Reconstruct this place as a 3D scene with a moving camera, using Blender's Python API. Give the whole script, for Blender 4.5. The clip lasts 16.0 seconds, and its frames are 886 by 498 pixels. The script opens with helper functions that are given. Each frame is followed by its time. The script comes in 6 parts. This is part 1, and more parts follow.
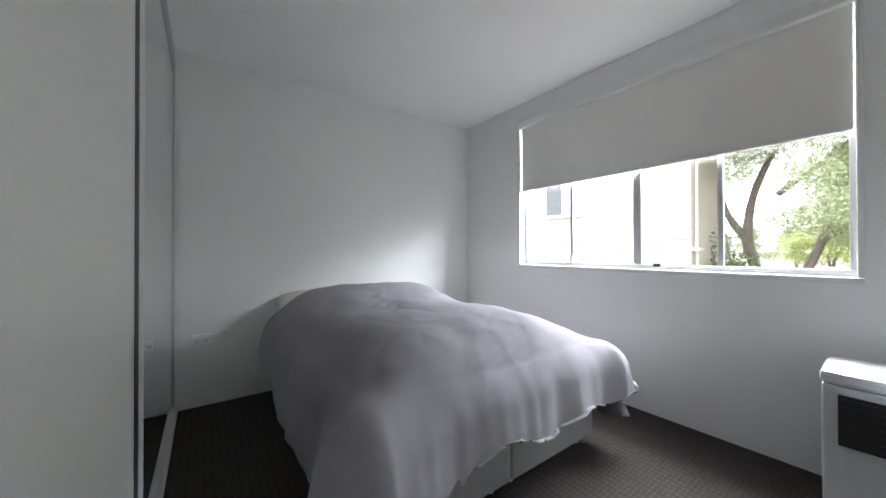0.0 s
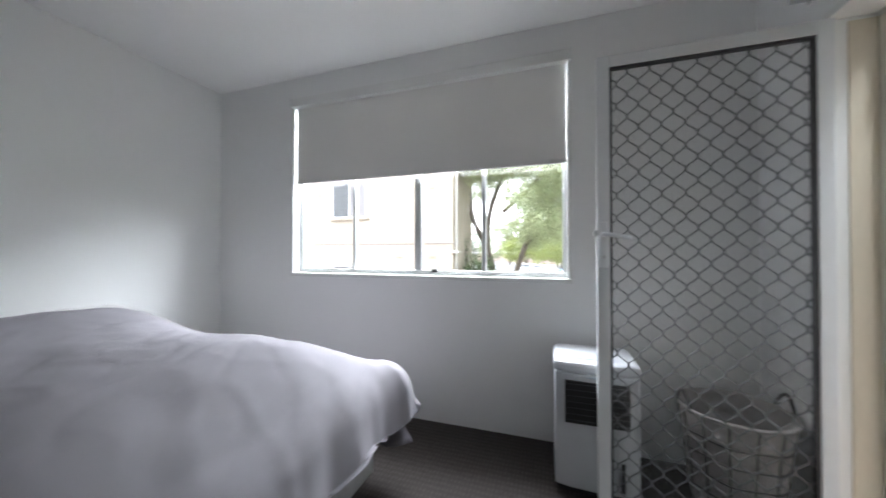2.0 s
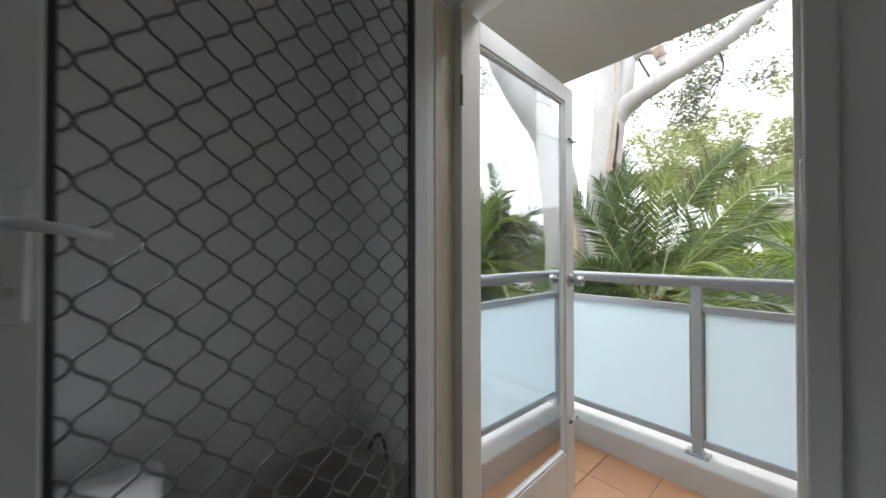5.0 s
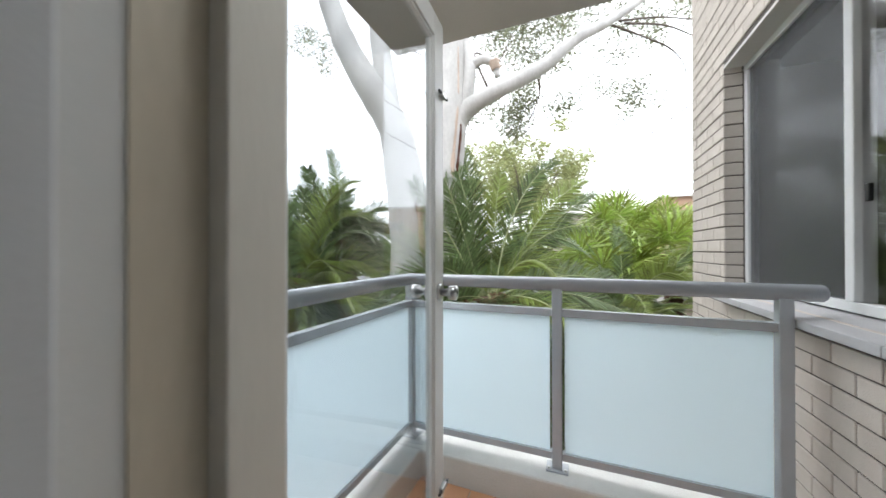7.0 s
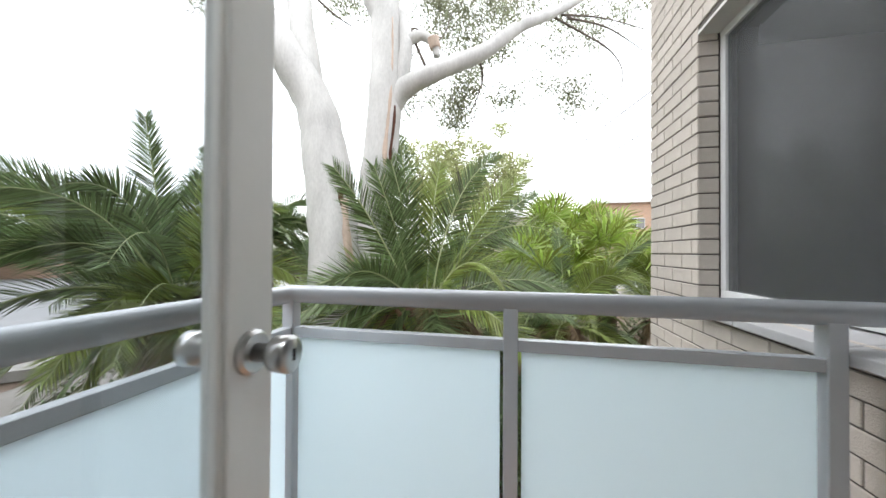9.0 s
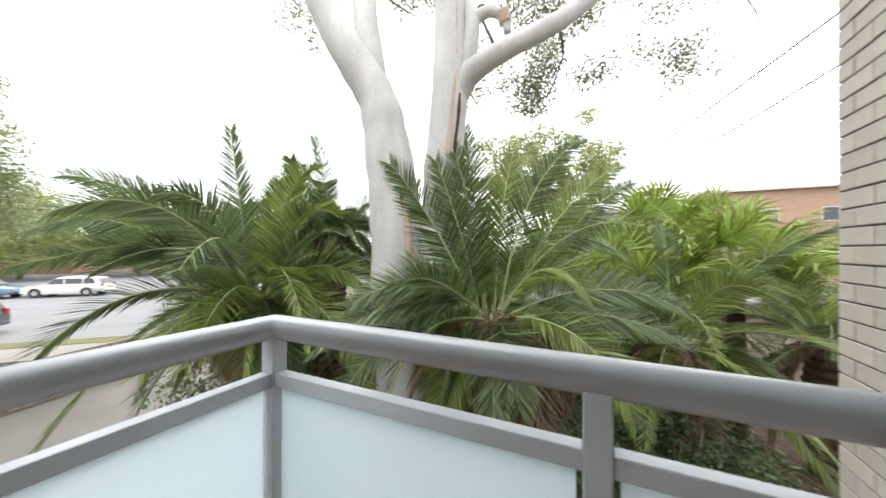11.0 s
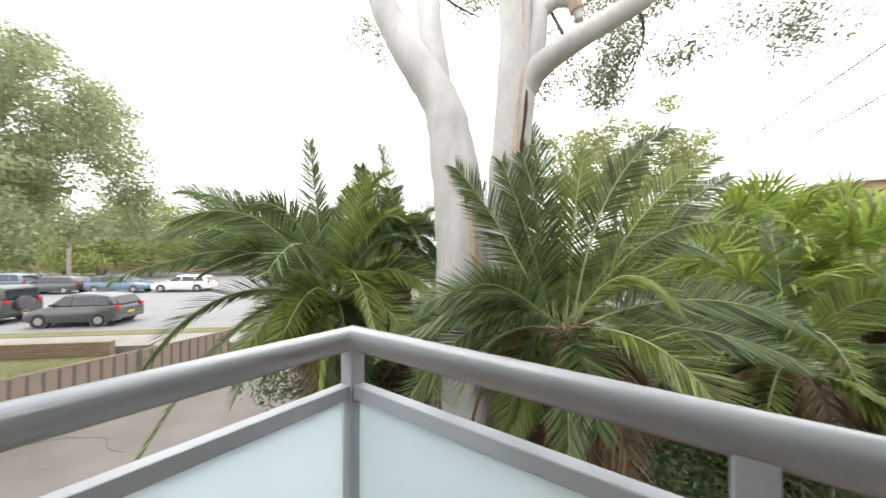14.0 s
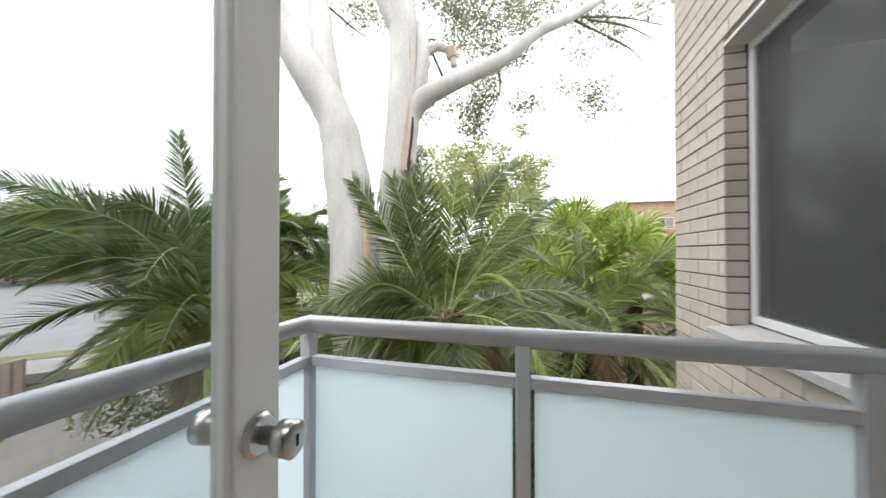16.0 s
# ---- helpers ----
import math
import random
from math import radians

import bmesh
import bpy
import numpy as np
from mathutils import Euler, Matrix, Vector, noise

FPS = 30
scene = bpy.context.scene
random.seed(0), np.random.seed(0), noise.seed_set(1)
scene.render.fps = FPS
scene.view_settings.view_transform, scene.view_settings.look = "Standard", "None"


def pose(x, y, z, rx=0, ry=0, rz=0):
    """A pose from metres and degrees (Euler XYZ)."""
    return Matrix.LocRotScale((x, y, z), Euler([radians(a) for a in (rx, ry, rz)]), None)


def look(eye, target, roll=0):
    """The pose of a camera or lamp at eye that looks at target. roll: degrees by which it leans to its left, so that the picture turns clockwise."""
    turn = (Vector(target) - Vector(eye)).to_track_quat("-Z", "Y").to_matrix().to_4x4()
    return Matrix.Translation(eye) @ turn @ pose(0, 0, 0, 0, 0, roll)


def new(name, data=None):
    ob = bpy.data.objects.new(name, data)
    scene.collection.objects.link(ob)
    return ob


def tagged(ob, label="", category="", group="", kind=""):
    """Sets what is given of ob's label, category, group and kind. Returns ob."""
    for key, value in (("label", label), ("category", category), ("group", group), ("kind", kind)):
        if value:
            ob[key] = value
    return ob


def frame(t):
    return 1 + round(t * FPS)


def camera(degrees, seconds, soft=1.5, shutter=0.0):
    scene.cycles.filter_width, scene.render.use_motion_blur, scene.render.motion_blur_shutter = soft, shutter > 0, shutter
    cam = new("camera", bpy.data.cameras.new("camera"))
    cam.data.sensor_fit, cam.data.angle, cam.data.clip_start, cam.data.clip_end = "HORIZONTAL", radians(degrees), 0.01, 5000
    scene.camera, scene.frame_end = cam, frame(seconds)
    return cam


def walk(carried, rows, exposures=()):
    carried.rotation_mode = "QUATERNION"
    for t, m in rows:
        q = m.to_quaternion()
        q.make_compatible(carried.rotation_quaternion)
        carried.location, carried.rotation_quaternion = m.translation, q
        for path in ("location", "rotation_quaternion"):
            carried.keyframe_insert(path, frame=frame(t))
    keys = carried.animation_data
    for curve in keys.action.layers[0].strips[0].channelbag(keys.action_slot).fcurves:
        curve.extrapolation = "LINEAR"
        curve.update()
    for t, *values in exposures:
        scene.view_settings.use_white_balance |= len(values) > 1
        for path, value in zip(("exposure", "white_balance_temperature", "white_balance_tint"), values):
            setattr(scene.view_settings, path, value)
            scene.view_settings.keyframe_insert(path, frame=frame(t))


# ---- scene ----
cam = camera(106.7, 16.0, soft=1.5, shutter=0.5)
PATH = [
    (0, (0.1749, 0.0301, 1.1021), (1.3456, 1.6516, 1.1141), -0.11),
    (0.5, (0.2037, 0.1096, 1.1051), (1.4483, 1.6750, 1.1202), 0.11),
    (1, (0.3013, 0.2006, 1.1122), (1.8018, 1.5229, 1.1284), 0.11),
    (1.5, (0.3910, 0.2280, 1.1174), (2.1039, 1.2603, 1.1331), 0.03),
    (2, (0.5396, 0.2236, 1.1332), (2.4355, 0.8601, 1.1512), -0.03),
    (2.5, (0.6937, 0.1822, 1.1392), (2.6801, 0.4145, 1.1530), -0.01),
    (3, (0.8523, 0.1465, 1.1503), (2.8429, -0.0463, 1.1613), 0.26),
    (3.5, (0.9653, 0.1139, 1.1626), (2.8855, -0.4455, 1.1744), 0.32),
    (4, (1.0890, 0.0211, 1.1645), (2.8994, -0.8287, 1.1791), 0.18),
    (4.2, (1.1385, -0.0116, 1.1650), (2.8922, -0.9730, 1.1802), 0.13),
    (6.3, (1.6203, -0.4032, 1.1705), (2.6438, -2.1214, 1.1866), -0.21),
    (6.4, (1.6345, -0.4310, 1.1713), (2.6123, -2.1756, 1.1863), -0.18),
    (6.5, (1.6484, -0.4597, 1.1717), (2.6011, -2.2181, 1.1857), -0.15),
    (7, (1.7166, -0.6113, 1.1704), (2.4741, -2.4623, 1.1801), -0.05),
    (7.5, (1.7844, -0.7363, 1.1698), (2.3633, -2.6507, 1.1787), 0.09),
    (8, (1.8040, -0.8831, 1.1665), (2.2557, -2.8314, 1.1805), 0.23),
    (8.2, (1.8153, -0.9704, 1.1626), (2.2308, -2.9266, 1.1800), 0.30),
    (10.5, (1.7813, -1.6865, 1.2007), (2.4634, -3.5666, 1.2119), 0.04),
    (11, (1.8088, -1.7977, 1.2208), (2.6902, -3.5930, 1.2284), 0.12),
    (11.5, (1.8901, -1.8816, 1.2296), (2.9617, -3.5703, 1.2367), 0.06),
    (12, (1.9564, -1.9615, 1.2481), (3.1852, -3.5395, 1.2571), -0.03),
    (12.5, (1.9900, -1.9975, 1.2610), (3.3285, -3.4835, 1.2733), -0.10),
    (13, (1.9766, -1.9824, 1.2623), (3.3657, -3.4211, 1.2771), -0.12),
    (13.5, (1.9299, -1.9290, 1.2595), (3.2739, -3.4100, 1.2784), -0.07),
    (14, (1.8913, -1.8325, 1.2476), (3.0863, -3.4361, 1.2661), 0.07),
    (14.5, (1.8502, -1.7337, 1.2479), (2.9015, -3.4350, 1.2684), 0.17),
    (15, (1.8101, -1.6002, 1.2569), (2.7204, -3.3809, 1.2806), 0.14),
    (15.5, (1.7896, -1.4625, 1.2739), (2.5403, -3.3161, 1.2968), 0.03),
    (16, (1.7717, -1.2796, 1.2891), (2.3204, -3.2027, 1.3116), -0.05),
]
EXPOSURES = [(0, 2.30, 6200, 10), (1.5, 2.2, 6150, 10), (2.5, 1.88, 6100, 10), (3.2, 1.54, 6200, 10), (4.2, 1.0, 6350, 10), (6.3, 0.7, 6300, 10), (8, 0.72, 6350, 10), (10.5, 0.5, 6500, 10), (12.5, 0.45, 6750, 10), (14.5, 0.47, 6700, 10), (16, 0.6, 6600, 10)]
walk(cam, [(t, look(eye, target, roll)) for t, eye, target, roll in PATH], EXPOSURES)

# ---- light ----
world = bpy.data.worlds.new("overcast_sky")
scene.world = world
world.use_nodes = True
wn, wl = world.node_tree.nodes, world.node_tree.links
sky = wn.new("ShaderNodeTexSky")
sky.sky_type, sky.sun_disc = "NISHITA", False
sky.sun_elevation, sky.sun_rotation = radians(67), radians(119)
cloud = wn.new("ShaderNodeMixRGB")
cloud.inputs[0].default_value = 0.8
cloud.inputs[2].default_value = (15.0, 15.2, 15.4, 1)
wl.new(sky.outputs[0], cloud.inputs[1])
wl.new(cloud.outputs[0], wn["Background"].inputs[0])
wn["Background"].inputs[1].default_value = 0.15
sun_data = bpy.data.lights.new("sun", "SUN")
sun_data.energy, sun_data.angle, sun_data.color = 1.4, radians(60), (1.0, 0.97, 0.93)
sun = new("sun", sun_data)
sun.matrix_world = look((9, -5, 25), (0, 0, 0))


def opening_lamp(name, at, target, wide, high, watts):
    """Stands in for the sky's light at an opening."""
    d = bpy.data.lights.new(name, "AREA")
    d.shape, d.size, d.size_y, d.energy, d.color = "RECTANGLE", wide, high, watts, (0.95, 0.98, 1.0)
    ob = new(name, d)
    ob.matrix_world = look(at, target)
    return ob


opening_lamp("window_sky", (3.35, 1.15, 2.32), (0.2, 1.25, 1.45), 2.0, 0.7, 60)
opening_lamp("door_sky", (1.76, -1.2, 2.46), (1.5, 0.1, 0.7), 0.7, 0.3, 7)


# ---- materials ----
def mat(name, colour, rough=0.6, metal=0.0, vary=0.08, scale=6.0, grain=120.0, bump=0.1, spec=0.5, per_object=0.0, stretch=(1, 1, 1)):
    """A surface with blotches at one scale, fine grain at another and a light relief."""
    m = bpy.data.materials.new(name)
    m.use_nodes = True
    n, l = m.node_tree.nodes, m.node_tree.links
    b = n["Principled BSDF"]
    b.inputs["Roughness"].default_value, b.inputs["Metallic"].default_value = rough, metal
    b.inputs["Specular IOR Level"].default_value = spec
    co = n.new("ShaderNodeTexCoord")
    mp = n.new("ShaderNodeMapping")
    mp.inputs["Scale"].default_value = stretch
    l.new(co.outputs["Object"], mp.inputs[0])
    big, fine = n.new("ShaderNodeTexNoise"), n.new("ShaderNodeTexNoise")
    big.inputs["Scale"].default_value, big.inputs["Detail"].default_value = scale, 4
    fine.inputs["Scale"].default_value, fine.inputs["Detail"].default_value = grain, 3
    l.new(mp.outputs[0], big.inputs[0]), l.new(mp.outputs[0], fine.inputs[0])
    add = n.new("ShaderNodeMath")
    add.operation = "MULTIPLY_ADD"
    l.new(fine.outputs[0], add.inputs[0])
    add.inputs[1].default_value = 0.4
    l.new(big.outputs[0], add.inputs[2])
    if per_object:
        info = n.new("ShaderNodeObjectInfo")
        sc = n.new("ShaderNodeMath")
        sc.operation = "MULTIPLY_ADD"
        l.new(info.outputs["Random"], sc.inputs[0])
        sc.inputs[1].default_value = per_object
        l.new(add.outputs[0], sc.inputs[2])
        add = sc
    rng = n.new("ShaderNodeMapRange")
    rng.inputs[1].default_value, rng.inputs[2].default_value = 0.3, 1.1 + per_object
    rng.inputs[3].default_value, rng.inputs[4].default_value = 1 - vary, 1 + vary
    l.new(add.outputs[0], rng.inputs[0])
    mul = n.new("ShaderNodeMixRGB")
    mul.blend_type = "MULTIPLY"
    mul.inputs[0].default_value = 1
    mul.inputs[1].default_value = (*colour, 1)
    l.new(rng.outputs[0], mul.inputs[2])
    l.new(mul.outputs[0], b.inputs["Base Color"])
    if bump:
        bp = n.new("ShaderNodeBump")
        bp.inputs["Strength"].default_value, bp.inputs["Distance"].default_value = bump, 0.01
        l.new(fine.outputs[0], bp.inputs["Height"])
        l.new(bp.outputs[0], b.inputs["Normal"])
    return m


def leaf_mat(name, colour, vary=0.5, rough=0.45, through_light=0.3):
    """Leaves: each island a little different, some light comes through."""
    m = bpy.data.materials.new(name)
    m.use_nodes = True
    n, l = m.node_tree.nodes, m.node_tree.links
    b = n["Principled BSDF"]
    geo = n.new("ShaderNodeNewGeometry")
    hsv = n.new("ShaderNodeHueSaturation")
    hsv.inputs["Color"].default_value = (*colour, 1)
    r1, r2 = n.new("ShaderNodeMapRange"), n.new("ShaderNodeMapRange")
    r1.inputs[3].default_value, r1.inputs[4].default_value = 1 - vary, 1 + vary
    r2.inputs[3].default_value, r2.inputs[4].default_value = 0.48, 0.515
    l.new(geo.outputs["Random Per Island"], r1.inputs[0]), l.new(geo.outputs["Random Per Island"], r2.inputs[0])
    l.new(r1.outputs[0], hsv.inputs["Value"]), l.new(r2.outputs[0], hsv.inputs["Hue"])
    l.new(hsv.outputs[0], b.inputs["Base Color"])
    b.inputs["Roughness"].default_value = rough
    tr = n.new("ShaderNodeBsdfTranslucent")
    l.new(hsv.outputs[0], tr.inputs[0])
    mx = n.new("ShaderNodeMixShader")
    mx.inputs[0].default_value = through_light
    l.new(b.outputs[0], mx.inputs[1]), l.new(tr.outputs[0], mx.inputs[2])
    l.new(mx.outputs[0], n["Material Output"].inputs[0])
    return m


def glass_mat(name, tint=(1, 1, 1), rough=0.0, clear=0.9):
    """A thin pane: mostly clear, with a real mirror gloss."""
    m = bpy.data.materials.new(name)
    m.use_nodes = True
    n, l = m.node_tree.nodes, m.node_tree.links
    n.remove(n["Principled BSDF"])
    t, g, f, mx = n.new("ShaderNodeBsdfTransparent"), n.new("ShaderNodeBsdfGlossy"), n.new("ShaderNodeLayerWeight"), n.new("ShaderNodeMixShader")
    pw, ml = n.new("ShaderNodeMath"), n.new("ShaderNodeMath")
    pw.operation, ml.operation = "POWER", "MULTIPLY_ADD"
    pw.inputs[1].default_value, ml.inputs[1].default_value, ml.inputs[2].default_value = 4.5, 0.9, 0.045
    l.new(f.outputs["Facing"], pw.inputs[0]), l.new(pw.outputs[0], ml.inputs[0])
    t.inputs[0].default_value = (*[c * clear for c in tint], 1)
    g.inputs["Roughness"].default_value = rough
    f.inputs[0].default_value = 0.5
    l.new(ml.outputs[0], mx.inputs[0]), l.new(t.outputs[0], mx.inputs[1]), l.new(g.outputs[0], mx.inputs[2])
    l.new(mx.outputs[0], n["Material Output"].inputs[0])
    return m


def see_through(name, colour, open_part, rough=0.8):
    """A fine woven net, thinner than can be seen: part open, part thread."""
    m = bpy.data.materials.new(name)
    m.use_nodes = True
    n, l = m.node_tree.nodes, m.node_tree.links
    b = n["Principled BSDF"]
    b.inputs["Base Color"].default_value, b.inputs["Roughness"].default_value = (*colour, 1), rough
    t, mx = n.new("ShaderNodeBsdfTransparent"), n.new("ShaderNodeMixShader")
    mx.inputs[0].default_value = open_part
    l.new(b.outputs[0], mx.inputs[1]), l.new(t.outputs[0], mx.inputs[2])
    l.new(mx.outputs[0], n["Material Output"].inputs[0])
    return m


def frosted(name, colour):
    """Frosted laminated glass: daylight from behind glows through it evenly."""
    m = bpy.data.materials.new(name)
    m.use_nodes = True
    n, l = m.node_tree.nodes, m.node_tree.links
    b = n["Principled BSDF"]
    noi, rmp = n.new("ShaderNodeTexNoise"), n.new("ShaderNodeMapRange")
    noi.inputs["Scale"].default_value = 2.5
    rmp.inputs[3].default_value, rmp.inputs[4].default_value = 0.25, 0.4
    l.new(noi.outputs[0], rmp.inputs[0]), l.new(rmp.outputs[0], b.inputs["Roughness"])
    b.inputs["Base Color"].default_value = (*colour, 1)
    t, mx = n.new("ShaderNodeBsdfTranslucent"), n.new("ShaderNodeMixShader")
    t.inputs[0].default_value = (*colour, 1)
    mx.inputs[0].default_value = 0.82
    l.new(b.outputs[0], mx.inputs[1]), l.new(t.outputs[0], mx.inputs[2])
    l.new(mx.outputs[0], n["Material Output"].inputs[0])
    return m


def brick_mat(name, c1, c2, mortar):
    """Brickwork far off, laid in the wall's own plane (object y along, z up)."""
    m = bpy.data.materials.new(name)
    m.use_nodes = True
    n, l = m.node_tree.nodes, m.node_tree.links
    b = n["Principled BSDF"]
    co, sp, cb, br = n.new("ShaderNodeTexCoord"), n.new("ShaderNodeSeparateXYZ"), n.new("ShaderNodeCombineXYZ"), n.new("ShaderNodeTexBrick")
    ad = n.new("ShaderNodeMath")
    l.new(co.outputs["Object"], sp.inputs[0])
    l.new(sp.outputs[0], ad.inputs[0]), l.new(sp.outputs[1], ad.inputs[1])
    l.new(ad.outputs[0], cb.inputs[0]), l.new(sp.outputs[2], cb.inputs[1])
    l.new(cb.outputs[0], br.inputs["Vector"])
    br.inputs["Color1"].default_value, br.inputs["Color2"].default_value, br.inputs["Mortar"].default_value = (*c1, 1), (*c2, 1), (*mortar, 1)
    br.inputs["Scale"].default_value, br.inputs["Mortar Size"].default_value = 1.0, 0.005
    br.inputs["Brick Width"].default_value, br.inputs["Row Height"].default_value = 0.24, 0.086
    l.new(br.outputs[0], b.inputs["Base Color"])
    b.inputs["Roughness"].default_value = 0.9
    bp = n.new("ShaderNodeBump")
    bp.inputs["Strength"].default_value, bp.inputs["Distance"].default_value = 0.5, 0.01
    bp.invert = True
    l.new(br.outputs["Fac"], bp.inputs["Height"]), l.new(bp.outputs[0], b.inputs["Normal"])
    return m


WHITE_WALL = mat("white_wall_paint", (0.82, 0.82, 0.81), 0.75, vary=0.025, scale=1.5, grain=180, bump=0.06)
CEILING = mat("ceiling_paint", (0.84, 0.84, 0.83), 0.85, vary=0.02, scale=1.2, grain=150, bump=0.08)
GLOSS_WHITE = mat("gloss_white_paint", (0.76, 0.76, 0.74), 0.32, vary=0.03, scale=5, grain=60, bump=0.05)
CREAM = mat("worn_cream_paint", (0.66, 0.59, 0.47), 0.45, vary=0.12, scale=9, grain=70, bump=0.15, stretch=(1, 1, 0.25))
DOOR_CREAM = mat("pale_cream_paint", (0.70, 0.67, 0.60), 0.4, vary=0.06, scale=7, grain=60, bump=0.08, stretch=(1, 1, 0.25))
SOFFIT = mat("soffit_paint", (0.62, 0.61, 0.58), 0.85, vary=0.06, scale=2, grain=90, bump=0.15)
CARPET = mat("brown_grey_carpet", (0.075, 0.066, 0.062), 0.95, vary=0.25, scale=40, grain=350, bump=0.8, spec=0.1)


def ribbed(m, scale, dark):
    """Adds the loop rows of a woven floor to a material."""
    n, l = m.node_tree.nodes, m.node_tree.links
    b = n["Principled BSDF"]
    co, mul = n.new("ShaderNodeTexCoord"), n.new("ShaderNodeMixRGB")
    mul.blend_type = "MULTIPLY"
    mul.inputs[0].default_value = 1.0
    rmp = n.new("ShaderNodeMapRange")
    rmp.inputs[3].default_value, rmp.inputs[4].default_value = dark, 1.25
    both = n.new("ShaderNodeMath")
    both.operation = "MULTIPLY"
    for k, axis in enumerate("XY"):
        w = n.new("ShaderNodeTexWave")
        w.bands_direction = axis
        w.inputs["Scale"].default_value = scale * (1 + 0.7 * k)
        w.inputs["Distortion"].default_value = 0.6
        l.new(co.outputs["Object"], w.inputs["Vector"])
        l.new(w.outputs["Fac"], both.inputs[k])
    l.new(both.outputs[0], rmp.inputs[0])
    old = b.inputs["Base Color"].links[0].from_socket
    l.new(old, mul.inputs[1]), l.new(rmp.outputs[0], mul.inputs[2])
    l.new(mul.outputs[0], b.inputs["Base Color"])


ribbed(CARPET, 9.0, 0.82)
cn, cl_ = CARPET.node_tree.nodes, CARPET.node_tree.links
rib, rco, rbp = cn.new("ShaderNodeTexWave"), cn.new("ShaderNodeTexCoord"), cn.new("ShaderNodeBump")
rib.bands_direction = "X"
rib.inputs["Scale"].default_value, rib.inputs["Distortion"].default_value, rib.inputs["Detail Scale"].default_value = 28.0, 1.2, 6.0
rbp.inputs["Strength"].default_value, rbp.inputs["Distance"].default_value = 0.3, 0.006
cl_.new(rco.outputs["Object"], rib.inputs[0]), cl_.new(rib.outputs["Fac"], rbp.inputs["Height"])
cl_.new(cn["Bump"].outputs[0], rbp.inputs["Normal"]), cl_.new(rbp.outputs[0], cn["Principled BSDF"].inputs["Normal"])
DUVET = mat("lilac_grey_cotton", (0.315, 0.30, 0.325), 0.9, vary=0.06, scale=5, grain=500, bump=0.25, spec=0.15)
PILLOW = mat("white_cotton", (0.72, 0.71, 0.70), 0.9, vary=0.05, scale=8, grain=400, bump=0.2, spec=0.15)
BED_GREY = mat("grey_woven_fabric", (0.30, 0.29, 0.29), 0.95, vary=0.12, scale=30, grain=450, bump=0.5, spec=0.1)
BLACK_LINING = mat("dark_lining", (0.11, 0.10, 0.11), 0.8, vary=0.1, scale=20, grain=200)
CHROME = mat("chrome", (0.55, 0.55, 0.55), 0.28, 1.0, vary=0.03, bump=0)
ALU = mat("natural_aluminium", (0.52, 0.53, 0.53), 0.42, 0.75, vary=0.08, scale=12, grain=160, bump=0.05)
ALU_WHITE = mat("white_aluminium", (0.68, 0.69, 0.70), 0.4, vary=0.05, scale=10, grain=120, bump=0.04)
RAIL_GREY = mat("grey_powder_coat", (0.42, 0.445, 0.475), 0.24, 0.1, vary=0.07, scale=9, grain=240, bump=0.06)
BLIND = mat("ivory_blind_fabric", (0.70, 0.69, 0.67), 0.9, vary=0.03, scale=3, grain=600, bump=0.3, spec=0.1)
# daylight glows faintly through the blind's weave
bn, bln = BLIND.node_tree.nodes, BLIND.node_tree.links
btr, bmx = bn.new("ShaderNodeBsdfTranslucent"), bn.new("ShaderNodeMixShader")
btr.inputs[0].default_value, bmx.inputs[0].default_value = (0.62, 0.60, 0.57, 1), 0.065
bln.new(bn["Principled BSDF"].outputs[0], bmx.inputs[1]), bln.new(btr.outputs[0], bmx.inputs[2])
bln.new(bmx.outputs[0], bn["Material Output"].inputs[0])
PLASTIC = mat("white_plastic", (0.62, 0.635, 0.66), 0.35, vary=0.02, scale=4, grain=90, bump=0.02)
SOCKET = mat("socket_plastic", (0.86, 0.86, 0.85), 0.3, vary=0.02, bump=0.01)
PLASTIC_BLUE = mat("pale_blue_plastic", (0.50, 0.55, 0.63), 0.3, vary=0.03, bump=0.02)
BLACK = mat("black_plastic", (0.012, 0.012, 0.013), 0.5, vary=0.2, bump=0.05)
HINGE = mat("rusty_hinge_steel", (0.22, 0.16, 0.11), 0.6, 0.5, vary=0.3, scale=40, grain=200, bump=0.3)
GRILLE = mat("grey_grille_metal", (0.13, 0.13, 0.135), 0.5, 0.2, vary=0.12, scale=14, grain=160, bump=0.05)
DARK_METAL = mat("dark_grille_metal", (0.06, 0.06, 0.063), 0.45, 0.4, vary=0.12, scale=14, grain=160, bump=0.05)
BASKET = mat("natural_canvas", (0.38, 0.355, 0.335), 0.95, vary=0.15, scale=25, grain=280, bump=0.5, spec=0.1)
ROPE = mat("dark_cord", (0.06, 0.055, 0.05), 0.9, vary=0.2, scale=50, grain=300, bump=0.4)
CLOTH = mat("dark_laundry", (0.05, 0.05, 0.06), 0.95, vary=0.3, scale=12, grain=200)
BRICK = mat("cream_brick", (0.56, 0.51, 0.46), 0.88, vary=0.17, scale=14, grain=190, bump=0.55, per_object=0.45, spec=0.25)
MORTAR = mat("grey_mortar", (0.13, 0.115, 0.105), 0.95, vary=0.2, scale=20, grain=250, bump=0.6)
SILL = mat("grey_sill_paint", (0.40, 0.40, 0.41), 0.7, vary=0.1, scale=8, grain=150, bump=0.2)
KERB = mat("painted_concrete", (0.60, 0.60, 0.58), 0.75, vary=0.12, scale=5, grain=110, bump=0.3)
TILE = mat("terracotta_tile", (0.60, 0.31, 0.17), 0.5, vary=0.22, scale=6, grain=130, bump=0.15, per_object=0.8)
